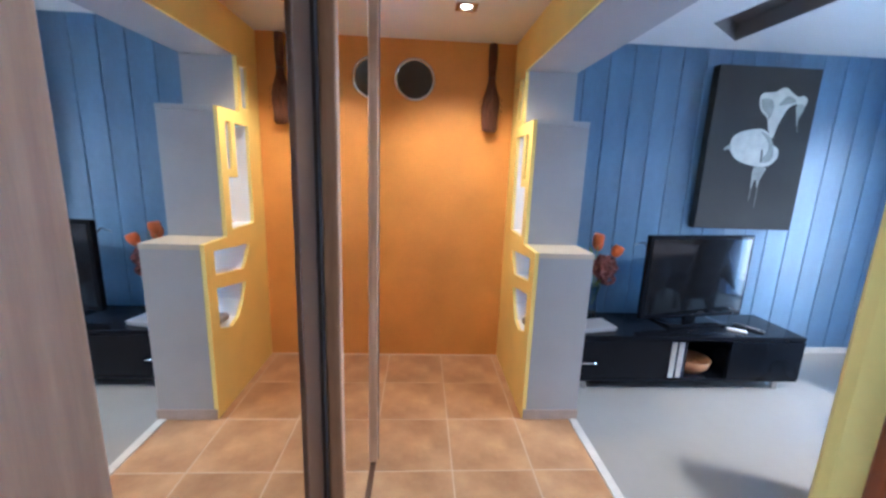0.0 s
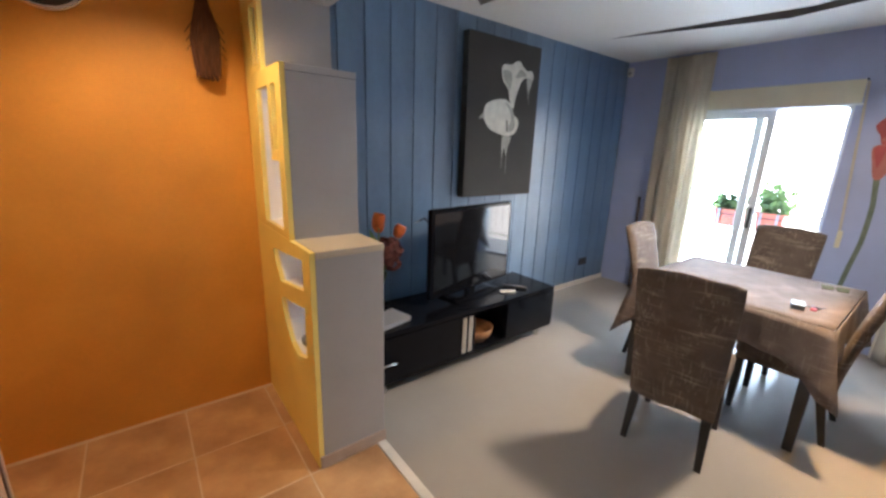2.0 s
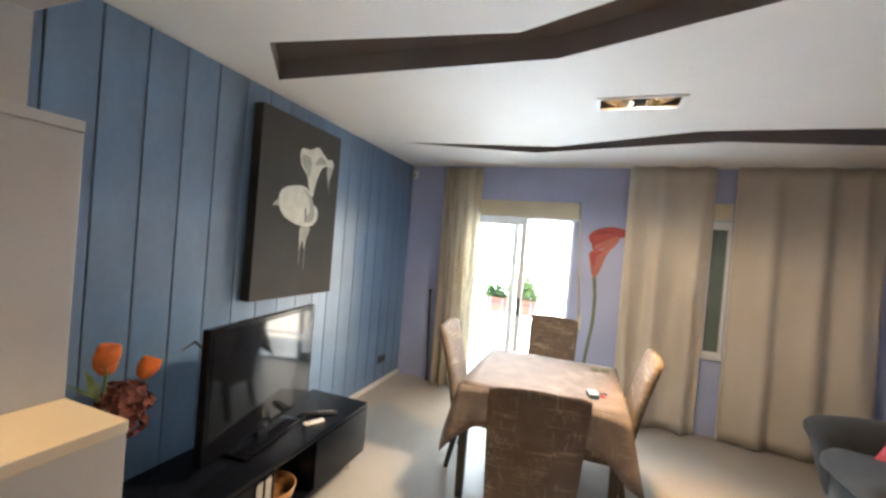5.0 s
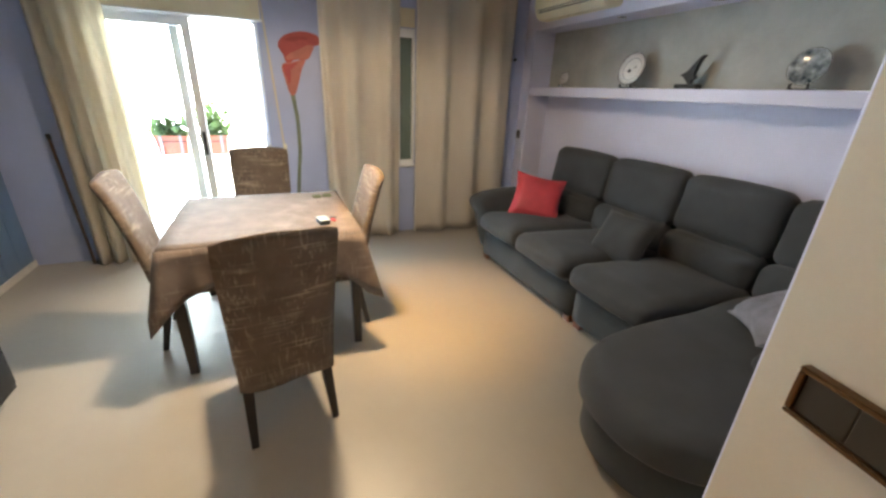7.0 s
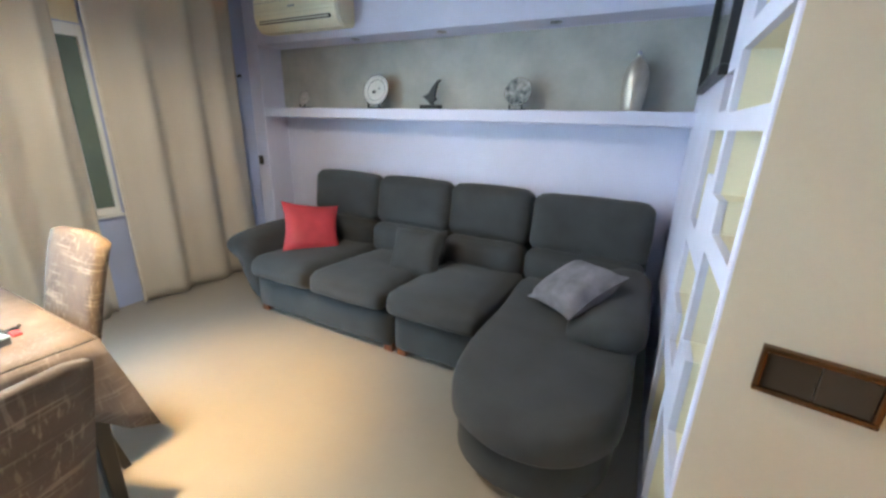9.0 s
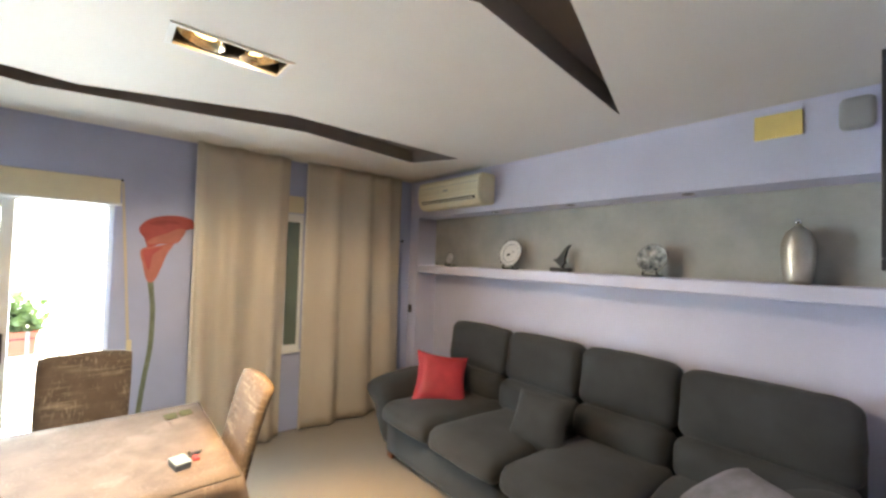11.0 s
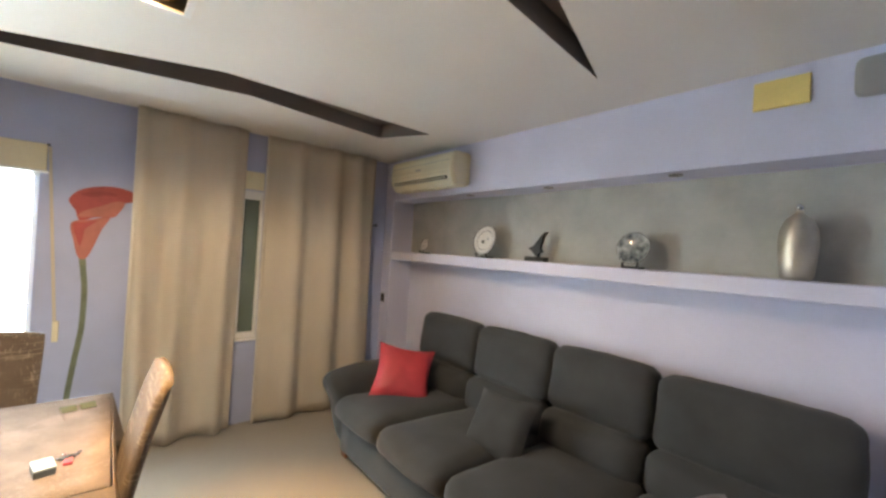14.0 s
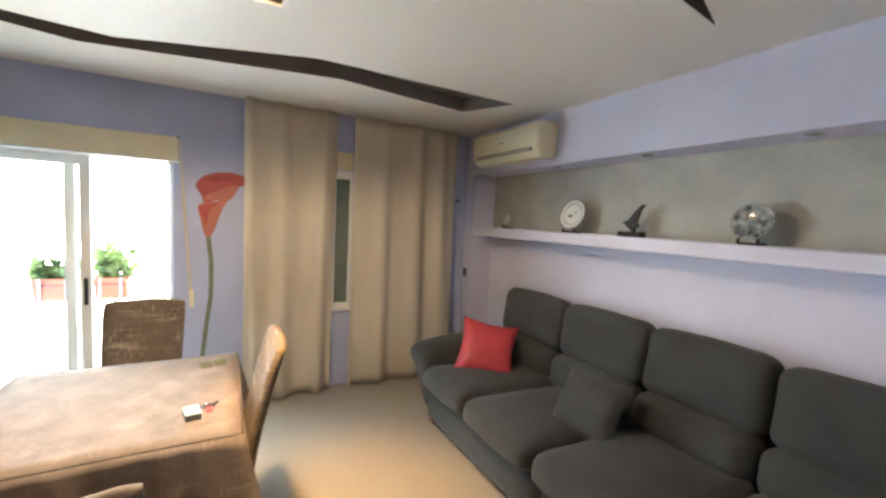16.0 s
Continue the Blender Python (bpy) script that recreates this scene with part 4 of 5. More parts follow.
def cushion(name, m, half, thick, material, label):
    ob = thing(name, m, label, "cushion", "cushions on the sofa")
    bm = bmesh.new()
    n = 14
    for sgn in (-1, 1):
        g = []
        for i in range(n + 1):
            u = i / n * 2 - 1
            g.append([])
            for j in range(n + 1):
                v = j / n * 2 - 1
                pin = 1 - .13 * (1 - abs(u) ** 2) * abs(v) ** 3 - .13 * (1 - abs(v) ** 2) * abs(u) ** 3
                h = thick * (max(0, (1 - u ** 4) * (1 - v ** 4)) ** .6) + .003
                h += .011 * noise.noise(Vector((u * 3.4, v * 3.4, sgn * 2 + half * 9))) * (1 - u * u) * (1 - v * v)
                g[i].append(bm.verts.new((u * half * pin, v * half * pin, sgn * h)))
        for i in range(n):
            for j in range(n):
                bm.faces.new((g[i][j], g[i + 1][j], g[i + 1][j + 1], g[i][j + 1]))
    bmesh.ops.remove_doubles(bm, verts=bm.verts[:], dist=.0002)
    part("cover", bm, material, ob, "", True)
    pts = []
    for k in range(56):
        s = k / 14
        q = int(s) % 4
        f = (s - int(s)) * 2 - 1
        u, v = ((f, -1), (1, f), (-f, 1), (-1, -f))[q]
        pin = 1 - .13 * (1 - abs(u) ** 2) * abs(v) ** 3 - .13 * (1 - abs(v) ** 2) * abs(u) ** 3
        pts.append(Vector((u * half * pin, v * half * pin, 0)))
    pm = bmesh.new()
    for a, b in zip(pts, pts[1:] + pts[:1]):
        rod(a, b, .004, seg=6, bm=pm)
    part("piping", pm, material, ob)
    return ob


def leaning(along, up, at):
    """Frame of a cushion from its width, its height and its middle."""
    u = Vector(along).normalized()
    n = u.cross(Vector(up)).normalized()
    v = n.cross(u)
    return Matrix(((u.x, v.x, n.x, at[0]), (u.y, v.y, n.y, at[1]), (u.z, v.z, n.z, at[2]), (0, 0, 0, 1)))


cushion("red_cushion", leaning((.562, .813, .153), (.49, -.42, .767), (3.63, -.80, .615)), .232, .075, M_REDC, "bright red satin cushion leaning on the sofa back")
cushion("charcoal_cushion", leaning((.98, .20, .0), (.16, -.60, .78), (2.635, -.84, .56)), .205, .08, M_SOFA, "charcoal cushion leaning on the sofa back")
cushion("velvet_cushion", leaning((-.58, -.67, .46), (.64, -.76, -.06), (1.475, -.64, .625)), .20, .085, M_VELV, "silvery grey velvet cushion on the chaise")

# ---- display niche: plates, sculpture, bottle vase, lamps ----
ZS = 1.58


def plate_on_stand(x, y, r, face, lab, detail):
    p = thing("display_plate", pose(x, y, ZS, 0, 0, 0), lab, "plate", "plates on the shelf")
    m = T((0, 0, r + .022)) @ pose(0, 0, 0, -76, 0, 0)
    part("dish", lathe([(.0001, -.006), (r * .55, -.006), (r, .010), (r, .014), (r * .62, .002), (.0001, .0)], 40, m), M_PLATE, p, "", True)
    part("glaze", lathe([(.0001, .0015), (r * .62, .0035), (r * .95, .0135)] if face is not M_PLATE else [(.0001, .0015), (r * .60, .0035)], 40, m), face, p, detail, True)
    part("rim_line", lathe([(r * .975, .0135), (r * 1.005, .0155), (r * 1.01, .011)], 40, m), M_BRONZEBLK, p, "thin dark rim", True)
    if face is M_PLATE:
        part("ring_line", lathe([(r * .66, .0050), (r * .72, .0066)], 40, m), M_GREYPL, p, "grey ring", True)
        part("motif", lathe([(.0001, .0042), (r * .16, .0042)], 9, m @ T((r * .18, r * .10, 0)) @ Matrix.Diagonal((1, .7, 1, 1))), M_DARKPL, p, "small dark motif")
        part("motif", lathe([(.0001, .0042), (r * .09, .0042)], 7, m @ T((-r * .22, -r * .12, 0))), M_GREYPL, p, "small grey motif")
    for sx in (-1, 1):
        part("stand_leg", box(sx * r * .45 - .006, sx * r * .45 + .006, -.045, .05, 0, .012, .002), M_BRONZEBLK, p)
        part("stand_hook", box(sx * r * .45 - .006, sx * r * .45 + .006, .038, .05, .0, .035, .002), M_BRONZEBLK, p)
    part("stand_bar", box(-r * .5, r * .5, -.012, 0, 0, .012, .002), M_BRONZEBLK, p)
    return p


plate_on_stand(3.37, -1.385, .125, M_PLATE, "large white display plate with small dark motif on a stand", "white glazed middle")
plate_on_stand(2.13, -1.39, .100, M_TEAL, "teal and silver painted plate on a dark stand", "painted teal scene")
plate_on_stand(4.20, -1.385, .060, M_PLATE, "small white souvenir plate on a stand", "white glazed middle")
sc = thing("bird_sculpture", pose(2.85, -1.40, ZS), "black cast sculpture of a curved wing on a block", "sculpture")
sh = curve_pts([(-.015, .03), (.045, .085), (.07, .095), (.02, .12), (-.02, .17), (-.065, .215), (-.085, .218), (-.06, .19), (-.045, .14), (-.035, .10), (-.05, .075), (-.025, .06)], 5)
bm = box(-.085, .085, -.035, .035, 0, .035, .003)
wing = outline([(u, v) for u, v in sh], .03, T((0, .015, 0)) @ pose(0, 0, 0, 90, 0, 0))
part("block", bm, M_BRONZEBLK, sc)
part("wing", wing, M_BRONZEBLK, sc)

bt = thing("bottle_vase", pose(1.385, -1.40, ZS), "tall silver rounded bottle vase with small stopper", "vase")
part("bottle", lathe([(.0001, 0), (.050, 0), (.062, .02), (.070, .10), (.074, .18), (.070, .235), (.050, .283), (.024, .306), (.014, .315), (.016, .325)], 36), M_SILVER, bt, "", True)
part("stopper", lathe([(.010, .322), (.017, .332), (.015, .345), (.005, .355), (.0001, .358)], 18), M_CHROME, bt, "", True)
for x in (3.53, 2.73, 1.90):
    nl = thing("niche_lamp", pose(x, -1.33, 2.12), "small round recessed niche lamp, switched off", "lamp", "niche lamps")
    part("ring", lathe([(.024, 0), (.036, -.002), (.037, -.007), (.026, -.008), (.024, 0)], 24), M_CHROME, nl, "", True)
    part("lens", lathe([(.0001, -.003), (.025, -.004)], 20), M_GREYPL, nl, "", True)

# ---- things on the walls ----
ac = thing("air_conditioner", pose(3.46, YS, 2.165), "yellowed white split air conditioner over the niche", "air conditioner")
prof = [(0, .02), (0, .285), (.17, .285), (.205, .26), (.215, .12), (.20, .05), (.16, .0), (.05, .0)]
bm = bmesh.new()
L = [bm.verts.new((0, y, z)) for y, z in prof]
R = [bm.verts.new((.91, y, z)) for y, z in prof]
bm.faces.new(L)
bm.faces.new(R)
for i in range(len(prof)):
    j = (i + 1) % len(prof)
    bm.faces.new((L[i], L[j], R[j], R[i]))
bmesh.ops.bevel(bm, geom=[e for e in bm.edges], offset=.012, segments=2, affect='EDGES')
part("housing", bm, M_ACPL, ac)
part("outlet_slot", box(.07, .84, .196, .213, .052, .078, .004), M_DARKPL, ac, "dark air outlet")
part("louvre", box(.08, .83, .207, .217, .058, .068, .002), M_ACPL, ac)
part("panel_line", box(.03, .88, .2135, .2165, .205, .208), M_GREYPL, ac)
part("emblem", box(.43, .50, .2125, .2150, .155, .167), M_GREYPL, ac, "small grey emblem")

yb = thing("cover_plate", pose(1.45, YS, 2.425), "flat yellow rectangular cover on the lavender fascia", "cover plate")
part("plate", box(-.10, .10, 0, .018, -.065, .065, .004), M_YELPL, yb)
si = thing("alarm_sounder", pose(1.155, YS, 2.41), "grey rounded alarm box high on the fascia", "alarm")
part("housing", soft_box((.062, .035, .078), .03, n=6, m=T((0, .034, 0))), M_GREYPL, si, "", True)
se = thing("alarm_sensor", pose(XE - .035, YN - .045, 2.43), "small white corner sensor below the ceiling", "sensor")
part("housing", soft_box((.03, .03, .05), .02, n=5), M_WHITEPL, se, "", True)
part("window", box(-.033, -.026, -.02, .012, -.03, .0, .003), M_GREYPL, se)


def socket(m, label, w=.085, h=.085):
    s = thing("wall_socket", m, label, "socket")
    part("plate", box(-w / 2, w / 2, 0, .010, -h / 2, h / 2, .003), M_DARKPL, s)
    part("insert", lathe([(.0001, .011), (.022, .011), (.025, .014), (.027, .010)], 20, pose(0, 0, 0, -90, 0, 0)), M_BLACKGAP, s, "", True)
    return s


socket(pose(4.31, YN - .002, .28, 0, 0, 180), "black socket low on the blue boards", .15, .085)
socket(pose(4.73, YS, 1.072), "black socket on the lavender pilaster", .06, .09)
sw = thing("light_switch", pose(.872, .6386, 1.045, 0, 0, -11.7), "double dark light switch in a glossy bronze frame on plaster", "switch")
bm = box(-.088, .088, 0, .020, .037, .048, .003)
box(-.088, .088, 0, .020, -.048, -.037, .003, bm)
box(-.088, -.077, 0, .020, -.037, .037, .003, bm)
box(.077, .088, 0, .020, -.037, .037, .003, bm)
part("plate", bm, M_COPPER, sw, "glossy bronze frame")
for sx in (-1, 1):
    part("rocker", box(sx * .0385 - .038, sx * .0385 + .038, .002, .013, -.037, .037, .002), M_DARKROCK, sw, "dark brown rocker")
hk = thing("curtain_hook", pose(XE, -1.10, 1.84), "small dark curtain tie-back hook on the wall", "hook")
part("stem", rod((0, 0, 0), (-.06, 0, 0), .006), M_DARKPL, hk)
part("knob", soft_box((.014, .014, .014), .012, n=4, m=T((-.065, 0, .004))), M_DARKPL, hk, "", True)
st = thing("dark_pole", pose(4.70, 2.96, 0, 0, 0, 0), "thin dark pole leaning beside the curtain", "pole")
part("shaft", rod((.0, -.03, 0), (.05, .03, 1.04), .012), M_BRONZE, st)
part("cap", rod((.049, .029, 1.03), (.052, .032, 1.07), .015), M_DARKPL, st)

fr = thing("picture_board", pose(1.031, -.66, 1.98), "black framed picture hung beside the shelf niches", "picture")
bm = box(0, .030, -.45, .45, -.32, -.285, .004)
box(0, .030, -.45, .45, .285, .32, .004, bm)
box(0, .030, -.45, -.415, -.285, .285, .004, bm)
box(0, .030, .415, .45, -.285, .285, .004, bm)
part("border", bm, M_DARKPL, fr, "black border")
part("print", box(0, .010, -.416, .416, -.286, .286), M_SMOKE, fr, "dark glazed print")

# twin spotlight in the ceiling
tw = thing("ceiling_spotlight", pose(2.955, 1.07, CEIL), "rectangular recessed twin spotlight, lit, with white trim", "lamp")
bm = box(-.10, .10, -.24, -.215, -.008, .003, .002)
box(-.10, .10, .215, .24, -.008, .003, .002, bm)
box(-.10, -.082, -.215, .215, -.008, .003, 0, bm)
box(.082, .10, -.215, .215, -.008, .003, 0, bm)
part("trim", bm, M_ALU, tw)
bm = box(-.086, .086, -.224, .224, .002, .12)
bmesh.ops.delete(bm, geom=[f for f in bm.faces if f.normal.z < -.5], context='FACES')
part("housing", bm, M_DARKPL, tw, "black housing")
for y, t in ((-.12, -14), (.12, 12)):
    m = T((0, y, .014)) @ pose(0, 0, 0, t, 0, 0) @ Matrix.Diagonal((1.1, 1.25, 1, 1))
    part("reflector", lathe([(.022, .045), (.06, .02), (.074, .0), (.070, .0), (.055, .022), (.02, .047)], 28, m), M_REFL, tw, "gilt reflector", True)
    part("bulb", lathe([(.0001, .036), (.030, .036), (.045, .030)], 20, m), M_BULB, tw, "glowing halogen bulb", True)

# ---- window wall ----
MUR = Matrix(((0, 0, -1, XE - .001), (1, 0, 0, 0), (0, 1, 0, 0), (0, 0, 0, 1)))
MUR_FLAT = Matrix(((0, 0, -1, 0), (1, 0, 0, 0), (0, 1, 0, 0), (0, 0, 0, 1)))
mural = thing("wall_mural", Matrix(), "tall red calla lily painted on the lavender wall", "mural")


def mural_part(name, ctrl, level, material, n=6):
    part(name, outline([(u, v) for u, v in curve_pts(ctrl, n)], .0008, T((-.0012 * level, 0, 0)) @ MUR), material, mural)


stem_l = [(1.192, 1.45), (1.176, 1.30), (1.166, 1.18), (1.168, .95), (1.180, .82), (1.196, .70), (1.222, .45), (1.238, .22), (1.245, .06)]
mural_part("stem", [(y + .016, z) for y, z in stem_l] + [(y - .016, z) for y, z in reversed(stem_l)], 1, M_STEM, 4)
mural_part("throat", [(1.255, 1.655), (1.238, 1.53), (1.215, 1.43), (1.187, 1.405), (1.158, 1.43), (1.128, 1.51), (1.094, 1.62), (1.055, 1.71), (1.15, 1.69)], 2, M_RED2)
mural_part("flower", [(1.272, 1.822), (1.240, 1.87), (1.193, 1.902), (1.12, 1.925), (1.042, 1.933), (.97, 1.922), (.928, 1.90), (.922, 1.842), (.975, 1.818), (1.004, 1.750), (1.04, 1.712), (1.134, 1.703), (1.212, 1.676), (1.238, 1.742), (1.266, 1.785)], 3, M_RED1)
mural_part("fold", [(1.225, 1.70), (1.19, 1.745), (1.10, 1.79), (1.02, 1.83), (.975, 1.818), (1.004, 1.752), (1.04, 1.716), (1.134, 1.708)], 4, M_RED2)
mural_part("fold_shade", [(1.215, 1.86), (1.15, 1.885), (1.06, 1.89), (1.02, 1.87), (1.09, 1.862), (1.16, 1.845)], 4, M_RED3)
mural_part("throat_shade", [(1.246, 1.65), (1.228, 1.56), (1.205, 1.50), (1.190, 1.56), (1.18, 1.62), (1.12, 1.68), (1.18, 1.668)], 3, M_RED1)

# roller-blind box, strap and sliding balcony door
bb = tagged(new("blind_box"), "cream roller shutter box over the balcony door", "shutter box", kind="structure")
part("cover", box(XE - .02, XE + .001, 1.39, 2.66, 1.985, 2.165, .004), M_ACPL, bb)
part("edge", box(XE - .028, XE - .002, 1.38, 2.67, 1.972, 1.99, .003), M_ALU, bb)
part("screw", rod((XE - .03, 1.385, 2.16), (XE - .018, 1.385, 2.16), .008), M_DARKPL, bb)
sp = thing("blind_strap", pose(XE - .006, 1.30, .84), "pale roller shutter strap slanting down to its winder", "strap")
part("strap", outline([(.072, 1.31), (.088, 1.31), (.014, .10), (-.004, .10)], .002, MUR_FLAT), M_CURT, sp)
part("winder", box(-.018, .002, -.016, .016, 0, .14, .005), M_ACPL, sp, "cream winder box")

dr = tagged(new("door_2"), "white aluminium sliding balcony door, pushed open", "balcony door", kind="structure")
bm = box(XE + .06, XE + .16, DY0, DY0 + .035, 0, DZ)
box(XE + .06, XE + .16, DY1 - .035, DY1, 0, DZ, bm=bm)
box(XE + .06, XE + .16, DY0, DY1, DZ - .04, DZ - .001, bm=bm)
box(XE + .06, XE + .16, DY0, DY1, -.005, .025, bm=bm)
part("frame", bm, M_ALU, dr)


def sash(y0, y1, x, stile, handle):
    bm = box(x, x + .03, y0, y0 + stile, .025, DZ - .04, .003)
    box(x, x + .03, y1 - stile, y1, .025, DZ - .04, .003, bm)
    box(x, x + .03, y0 + stile, y1 - stile, .025, .10, .003, bm)
    box(x, x + .03, y0 + stile, y1 - stile, DZ - .10, DZ - .04, .003, bm)
    s = part("sash", bm, M_ALU, dr, "white sliding sash")
    g = part("pane", box(x + .012, x + .017, y0 + stile, y1 - stile, .10, DZ - .10), M_GLASS, s, "clear pane")
    g.visible_shadow = False
    if handle:
        part("pull", box(x - .012, x, y0 + .02, y0 + .045, .88, 1.08, .004), M_DARKPL, s, "black pull handle")


sash(1.925, 2.585, XE + .07, .065, True)
sash(2.02, 2.585, XE + .115, .065, False)

nw = tagged(new("window_1"), "narrow white framed window with grey-green pane between the curtains", "window", kind="structure")
bm = box(XE - .012, XE + .05, .02, .045, .75, 2.04, .003)
box(XE - .012, XE + .05, .172, .20, .75, 2.04, .003, bm)
box(XE - .012, XE + .05, .045, .172, .75, .80, .003, bm)
box(XE - .012, XE + .05, .045, .172, 1.965, 2.04, .003, bm)
part("frame", bm, M_ALU, nw)
part("pane", box(XE + .02, XE + .026, .045, .172, .80, 1.965), M_FROST, nw, "grey-green shuttered pane")
part("sill", box(XE - .03, XE + .05, .01, .21, .728, .75, .004), M_ALU, nw)
part("shutter_box", box(XE - .006, XE + .05, .02, .21, 2.05, 2.21, .003), M_ACPL, nw, "cream shutter cover")


def curtain(y0, y1, x, top, folds, depth, seed, label, cloth_mat=M_CURT):
    c = thing("curtain", pose(x, (y0 + y1) / 2, 0), label, "curtain", "floor-length curtains")
    rn = random.Random(seed)
    ph = [rn.uniform(0, 6.28) for _ in range(5)]
    n, rws, w = max(40, folds * 14), 26, (y1 - y0)
    bm = bmesh.new()
    g = []
    for j in range(rws + 1):
        v = j / rws
        line = []
        for i in range(n + 1):
            u = i / n
            wob = 2.2 * noise.noise(Vector((u * w * 3.2, seed * 7.7, v * .35))) + .5 * math.sin(2.1 * u * 3 + ph[0])
            a = 2 * math.pi * folds * u + wob * 1.7 + ph[2]
            amp = .55 + .75 * noise.noise(Vector((u * w * 2.3 + 5, seed * 3.1, v * .5)))
            d = depth * (.45 + .55 * v ** .7) * max(.15, amp + .35) * (math.sin(a) + .25 * math.sin(2 * a + ph[3] + v))
            y = (u - .5) * w * (1 - .02 * math.sin(v * 3 + ph[4])) + .25 * depth * math.cos(a) * v
            line.append(bm.verts.new((d, y, top - (top - .012) * v + .004 * math.sin(a) * (v > .99))))
        g.append(line)
    for j in range(rws):
        for i in range(n):
            bm.faces.new((g[j][i], g[j][i + 1], g[j + 1][i + 1], g[j + 1][i]))
    ob = part("fabric", bm, cloth_mat, c, "", True)
    s = ob.modifiers.new("thick", 'SOLIDIFY')
    s.thickness = .003
    hem = bmesh.new()
    part("side_hem", box(-depth * .2 - .003, depth * .2, w / 2 - .012, w / 2 + .004, .02, top, .003, hem), M_STONE, c, "paler stitched side hem")
    return c


curtain(2.43, 2.87, 4.66, 2.50, 4, .05, 1, "thin gathered taupe curtain beside the balcony door", M_GAUZE)
curtain(.195, .93, 4.68, CEIL - .005, 3, .042, 2, "wide taupe curtain beside the narrow window")
curtain(-1.05, .035, 4.68, CEIL - .005, 3, .042, 6, "wide taupe curtain in the corner beside the sofa")

# ---- balcony and outside ----
structure("balcony_slab", box(W, 5.95, -.5, 3.6, -.2, -.03), M_STONE, "balcony floor outside the door", "balcony")
rl = thing("balcony_railing", Matrix(), "thin iron balcony railing", "railing")
part("top_rail", box(5.86, 5.89, -.4, 3.5, .935, .96, .004), M_RAIL, rl)
part("bottom_rail", box(5.865, 5.885, -.4, 3.5, .05, .07, .003), M_RAIL, rl)
for k in range(30):
    part("baluster", rod((5.875, -.35 + k * .13, .07), (5.875, -.35 + k * .13, .935), .007, seg=6), M_RAIL, rl)
part("post", box(5.86, 5.89, -.42, -.39, -.03, .96), M_RAIL, rl)
part("post", box(5.86, 5.89, 3.47, 3.50, -.03, .96), M_RAIL, rl)


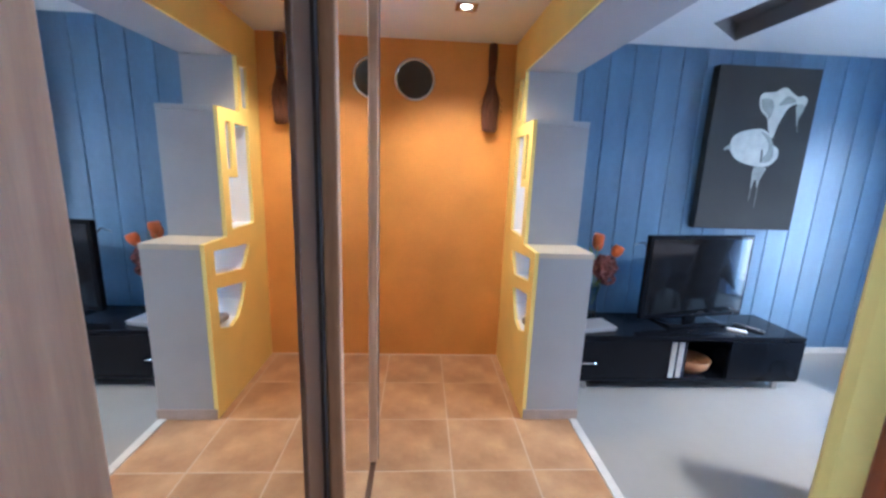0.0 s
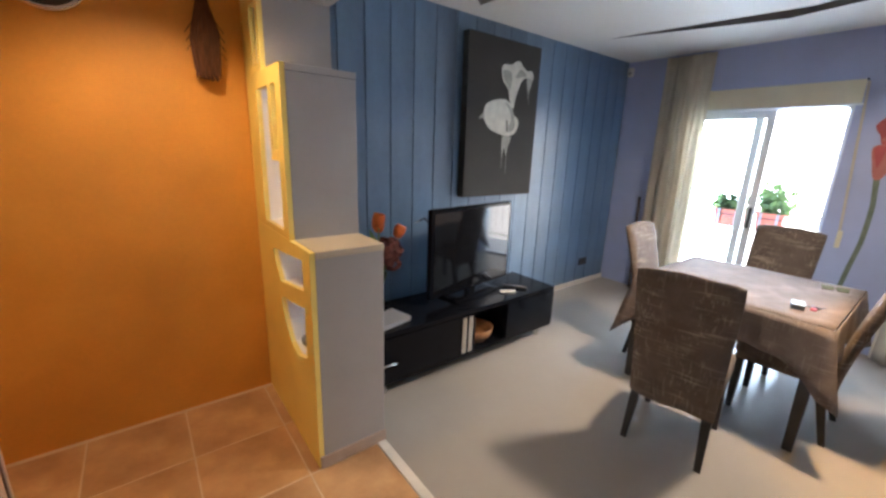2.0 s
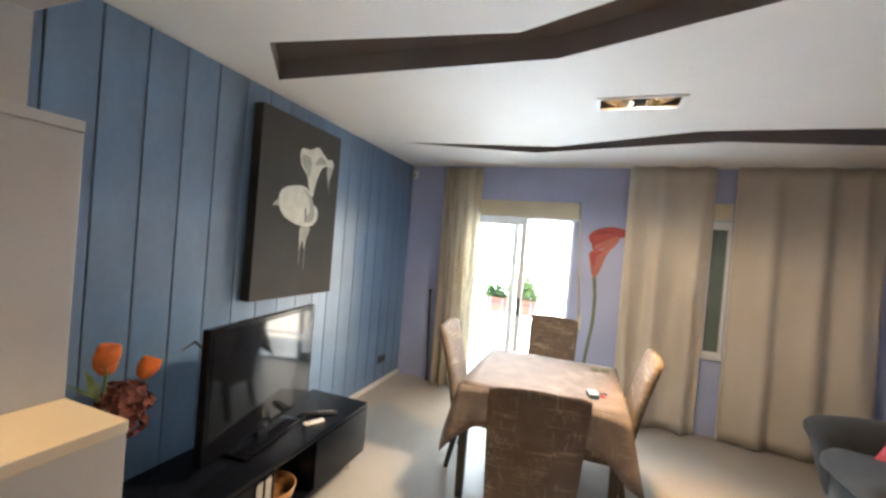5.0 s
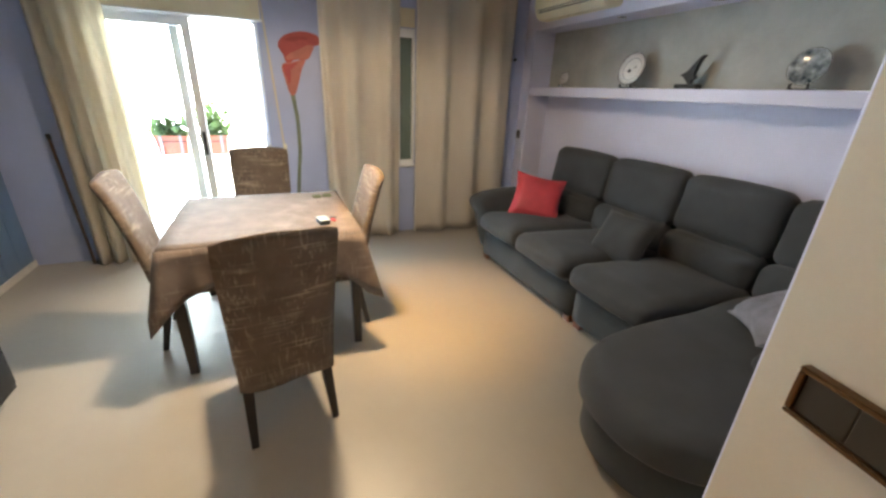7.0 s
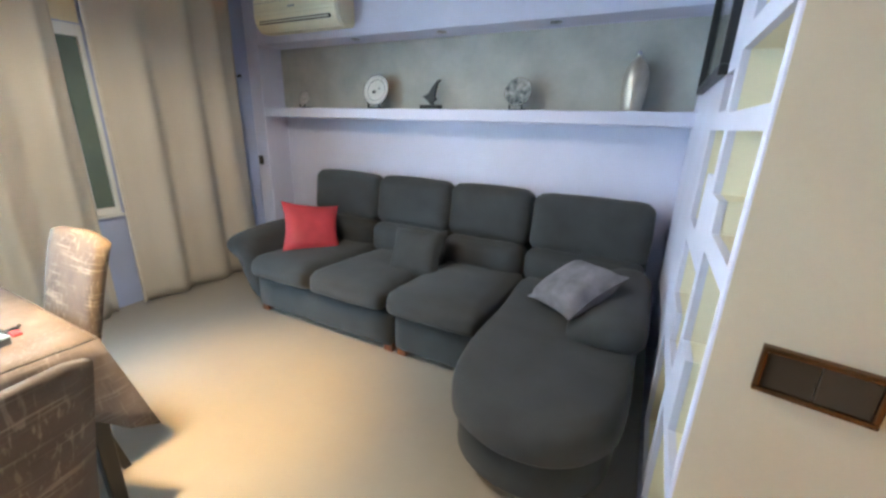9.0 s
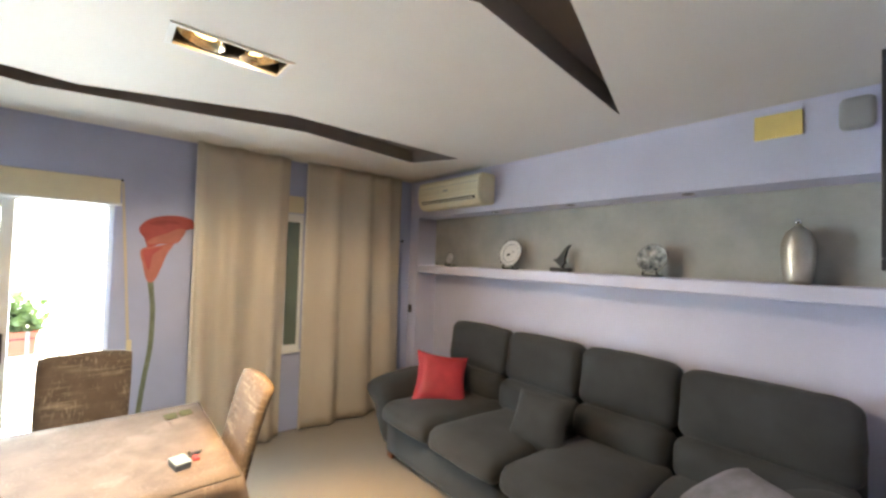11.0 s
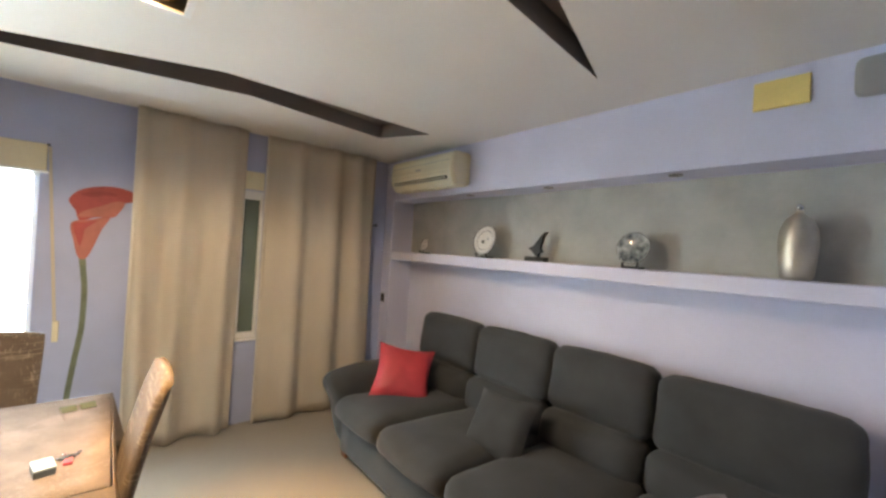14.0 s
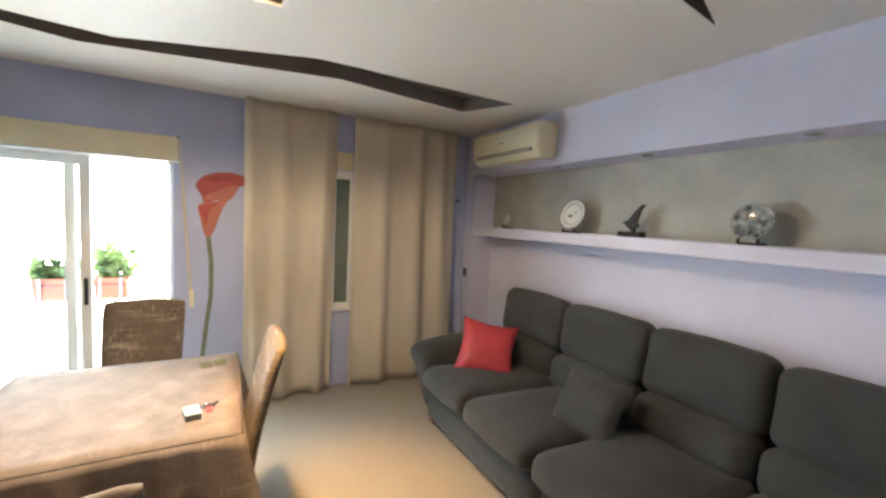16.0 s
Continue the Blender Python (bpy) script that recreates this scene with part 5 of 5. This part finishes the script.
def planter(y, w, seed, tall):
    p = thing("flower_box", pose(5.76, y, .79), "red plastic flower box hung on the railing", "flower box", "flower boxes")
    bm = box(-.085, .085, -w / 2, w / 2, -.04, .16)
    for v in bm.verts:
        if v.co.z < .05:
            v.co.x *= .75
            v.co.y *= .92
    bmesh.ops.delete(bm, geom=[f for f in bm.faces if f.normal.z > .9], context='FACES')
    part("trough", bm, M_TERRA, p)
    part("lip", box(-.095, -.08, -w / 2 - .01, w / 2 + .01, .14, .165, .003), M_TERRA, p)
    part("soil", box(-.08, .08, -w / 2 + .01, w / 2 - .01, .10, .14), M_DARKPL, p)
    for s in (-.3, .3):
        part("bracket", box(-.10, -.096, s * w - .012, s * w + .012, -.02, .17), M_RAIL, p)
    pl = thing("potted_plant", pose(5.76, y, .92), "leafy green plant in the flower box", "plant", "plants on the balcony")
    rn = random.Random(seed)
    bm = bmesh.new()
    stems = bmesh.new()
    for k in range(26):
        base = Vector((rn.uniform(-.04, .04), rn.uniform(-w * .42, w * .42), 0))
        tip = base + Vector((rn.uniform(-.12, .08), rn.uniform(-.10, .10), rn.uniform(.3 * tall, tall)))
        rod(base, tip, .004, .002, 5, stems)
        for q in range(15):
            c = base.lerp(tip, rn.uniform(.25, 1.05)) + Vector((rn.gauss(0, .02), rn.gauss(0, .025), rn.gauss(0, .015)))
            m3 = pose(0, 0, 0, rn.uniform(-70, 70), rn.uniform(-70, 70), rn.uniform(0, 360)).to_3x3()
            s = rn.uniform(.026, .056)
            vs = [bm.verts.new(c + m3 @ Vector(a) * s) for a in ((0, -1, 0), (.5, 0, .15), (0, 1, 0), (-.5, 0, .15))]
            bm.faces.new((vs[0], vs[1], vs[2]))
            bm.faces.new((vs[0], vs[2], vs[3]))
    part("leaves", bm, M_LEAF, pl)
    part("stems", stems, M_LEAF, pl)


planter(2.375, .29, 11, .24)
planter(1.985, .25, 12, .40)
tagged(part("ground", box(-60, 90, -80, 80, -7, -6.5), M_FACADE), "pale street ground far below the balcony", "ground", kind="structure")

# added emissive panel: white outdoor glare, also feeds reflections and room light
structure("backdrop", box(13, 13.1, -8, 18, -6.5, 12), glow("backdrop_glow", (1, .98, .93), 14.0), "added glowing panel standing in for the overexposed view beyond the balcony", "backdrop")

# ---- pieces: boards of the blue wall, floor tiles of the hall ----
bw, gap = .1935, .006
edges = [1.097]
while edges[-1] + bw < XE:
    edges.append(edges[-1] + bw)
meb = None
for xa in edges:
    wdt = min(bw - gap, XE - .002 - xa)
    if wdt < .02:
        continue
    if meb is None or wdt < bw - gap - 1e-6:
        ob = part("board", box(0, wdt, 0, .013, .0, CEIL, .003, seg=1), M_BLUE, wall_blue)
        meb = ob.data if meb is None else meb
    else:
        ob = new("board", meb)
        ob.parent = wall_blue
    ob.location = (xa, YN - .001, 0)

TS, JG = .43, .006
met = None
for i in range(-3, 3):
    for j in range(-4, 5):
        xa, ya = .25 + i * TS, 1.94 + j * TS
        xb, yb2 = min(xa + TS - JG, 1.029), min(ya + TS - JG, 3.2495)
        xa2, ya2 = max(xa, -.89), max(ya, .362)
        if xb - xa2 < .03 or yb2 - ya2 < .03:
            continue
        full = abs(xb - xa2 - (TS - JG)) < 1e-6 and abs(yb2 - ya2 - (TS - JG)) < 1e-6
        if full and met:
            ob = new("tile", met)
            ob.parent = hall_floor
        else:
            ob = part("tile", box(0, xb - xa2, 0, yb2 - ya2, -.01, 0, .003, seg=1), M_TILE, hall_floor)
            if full:
                met = ob.data
        ob.location = (xa2, ya2, 0)
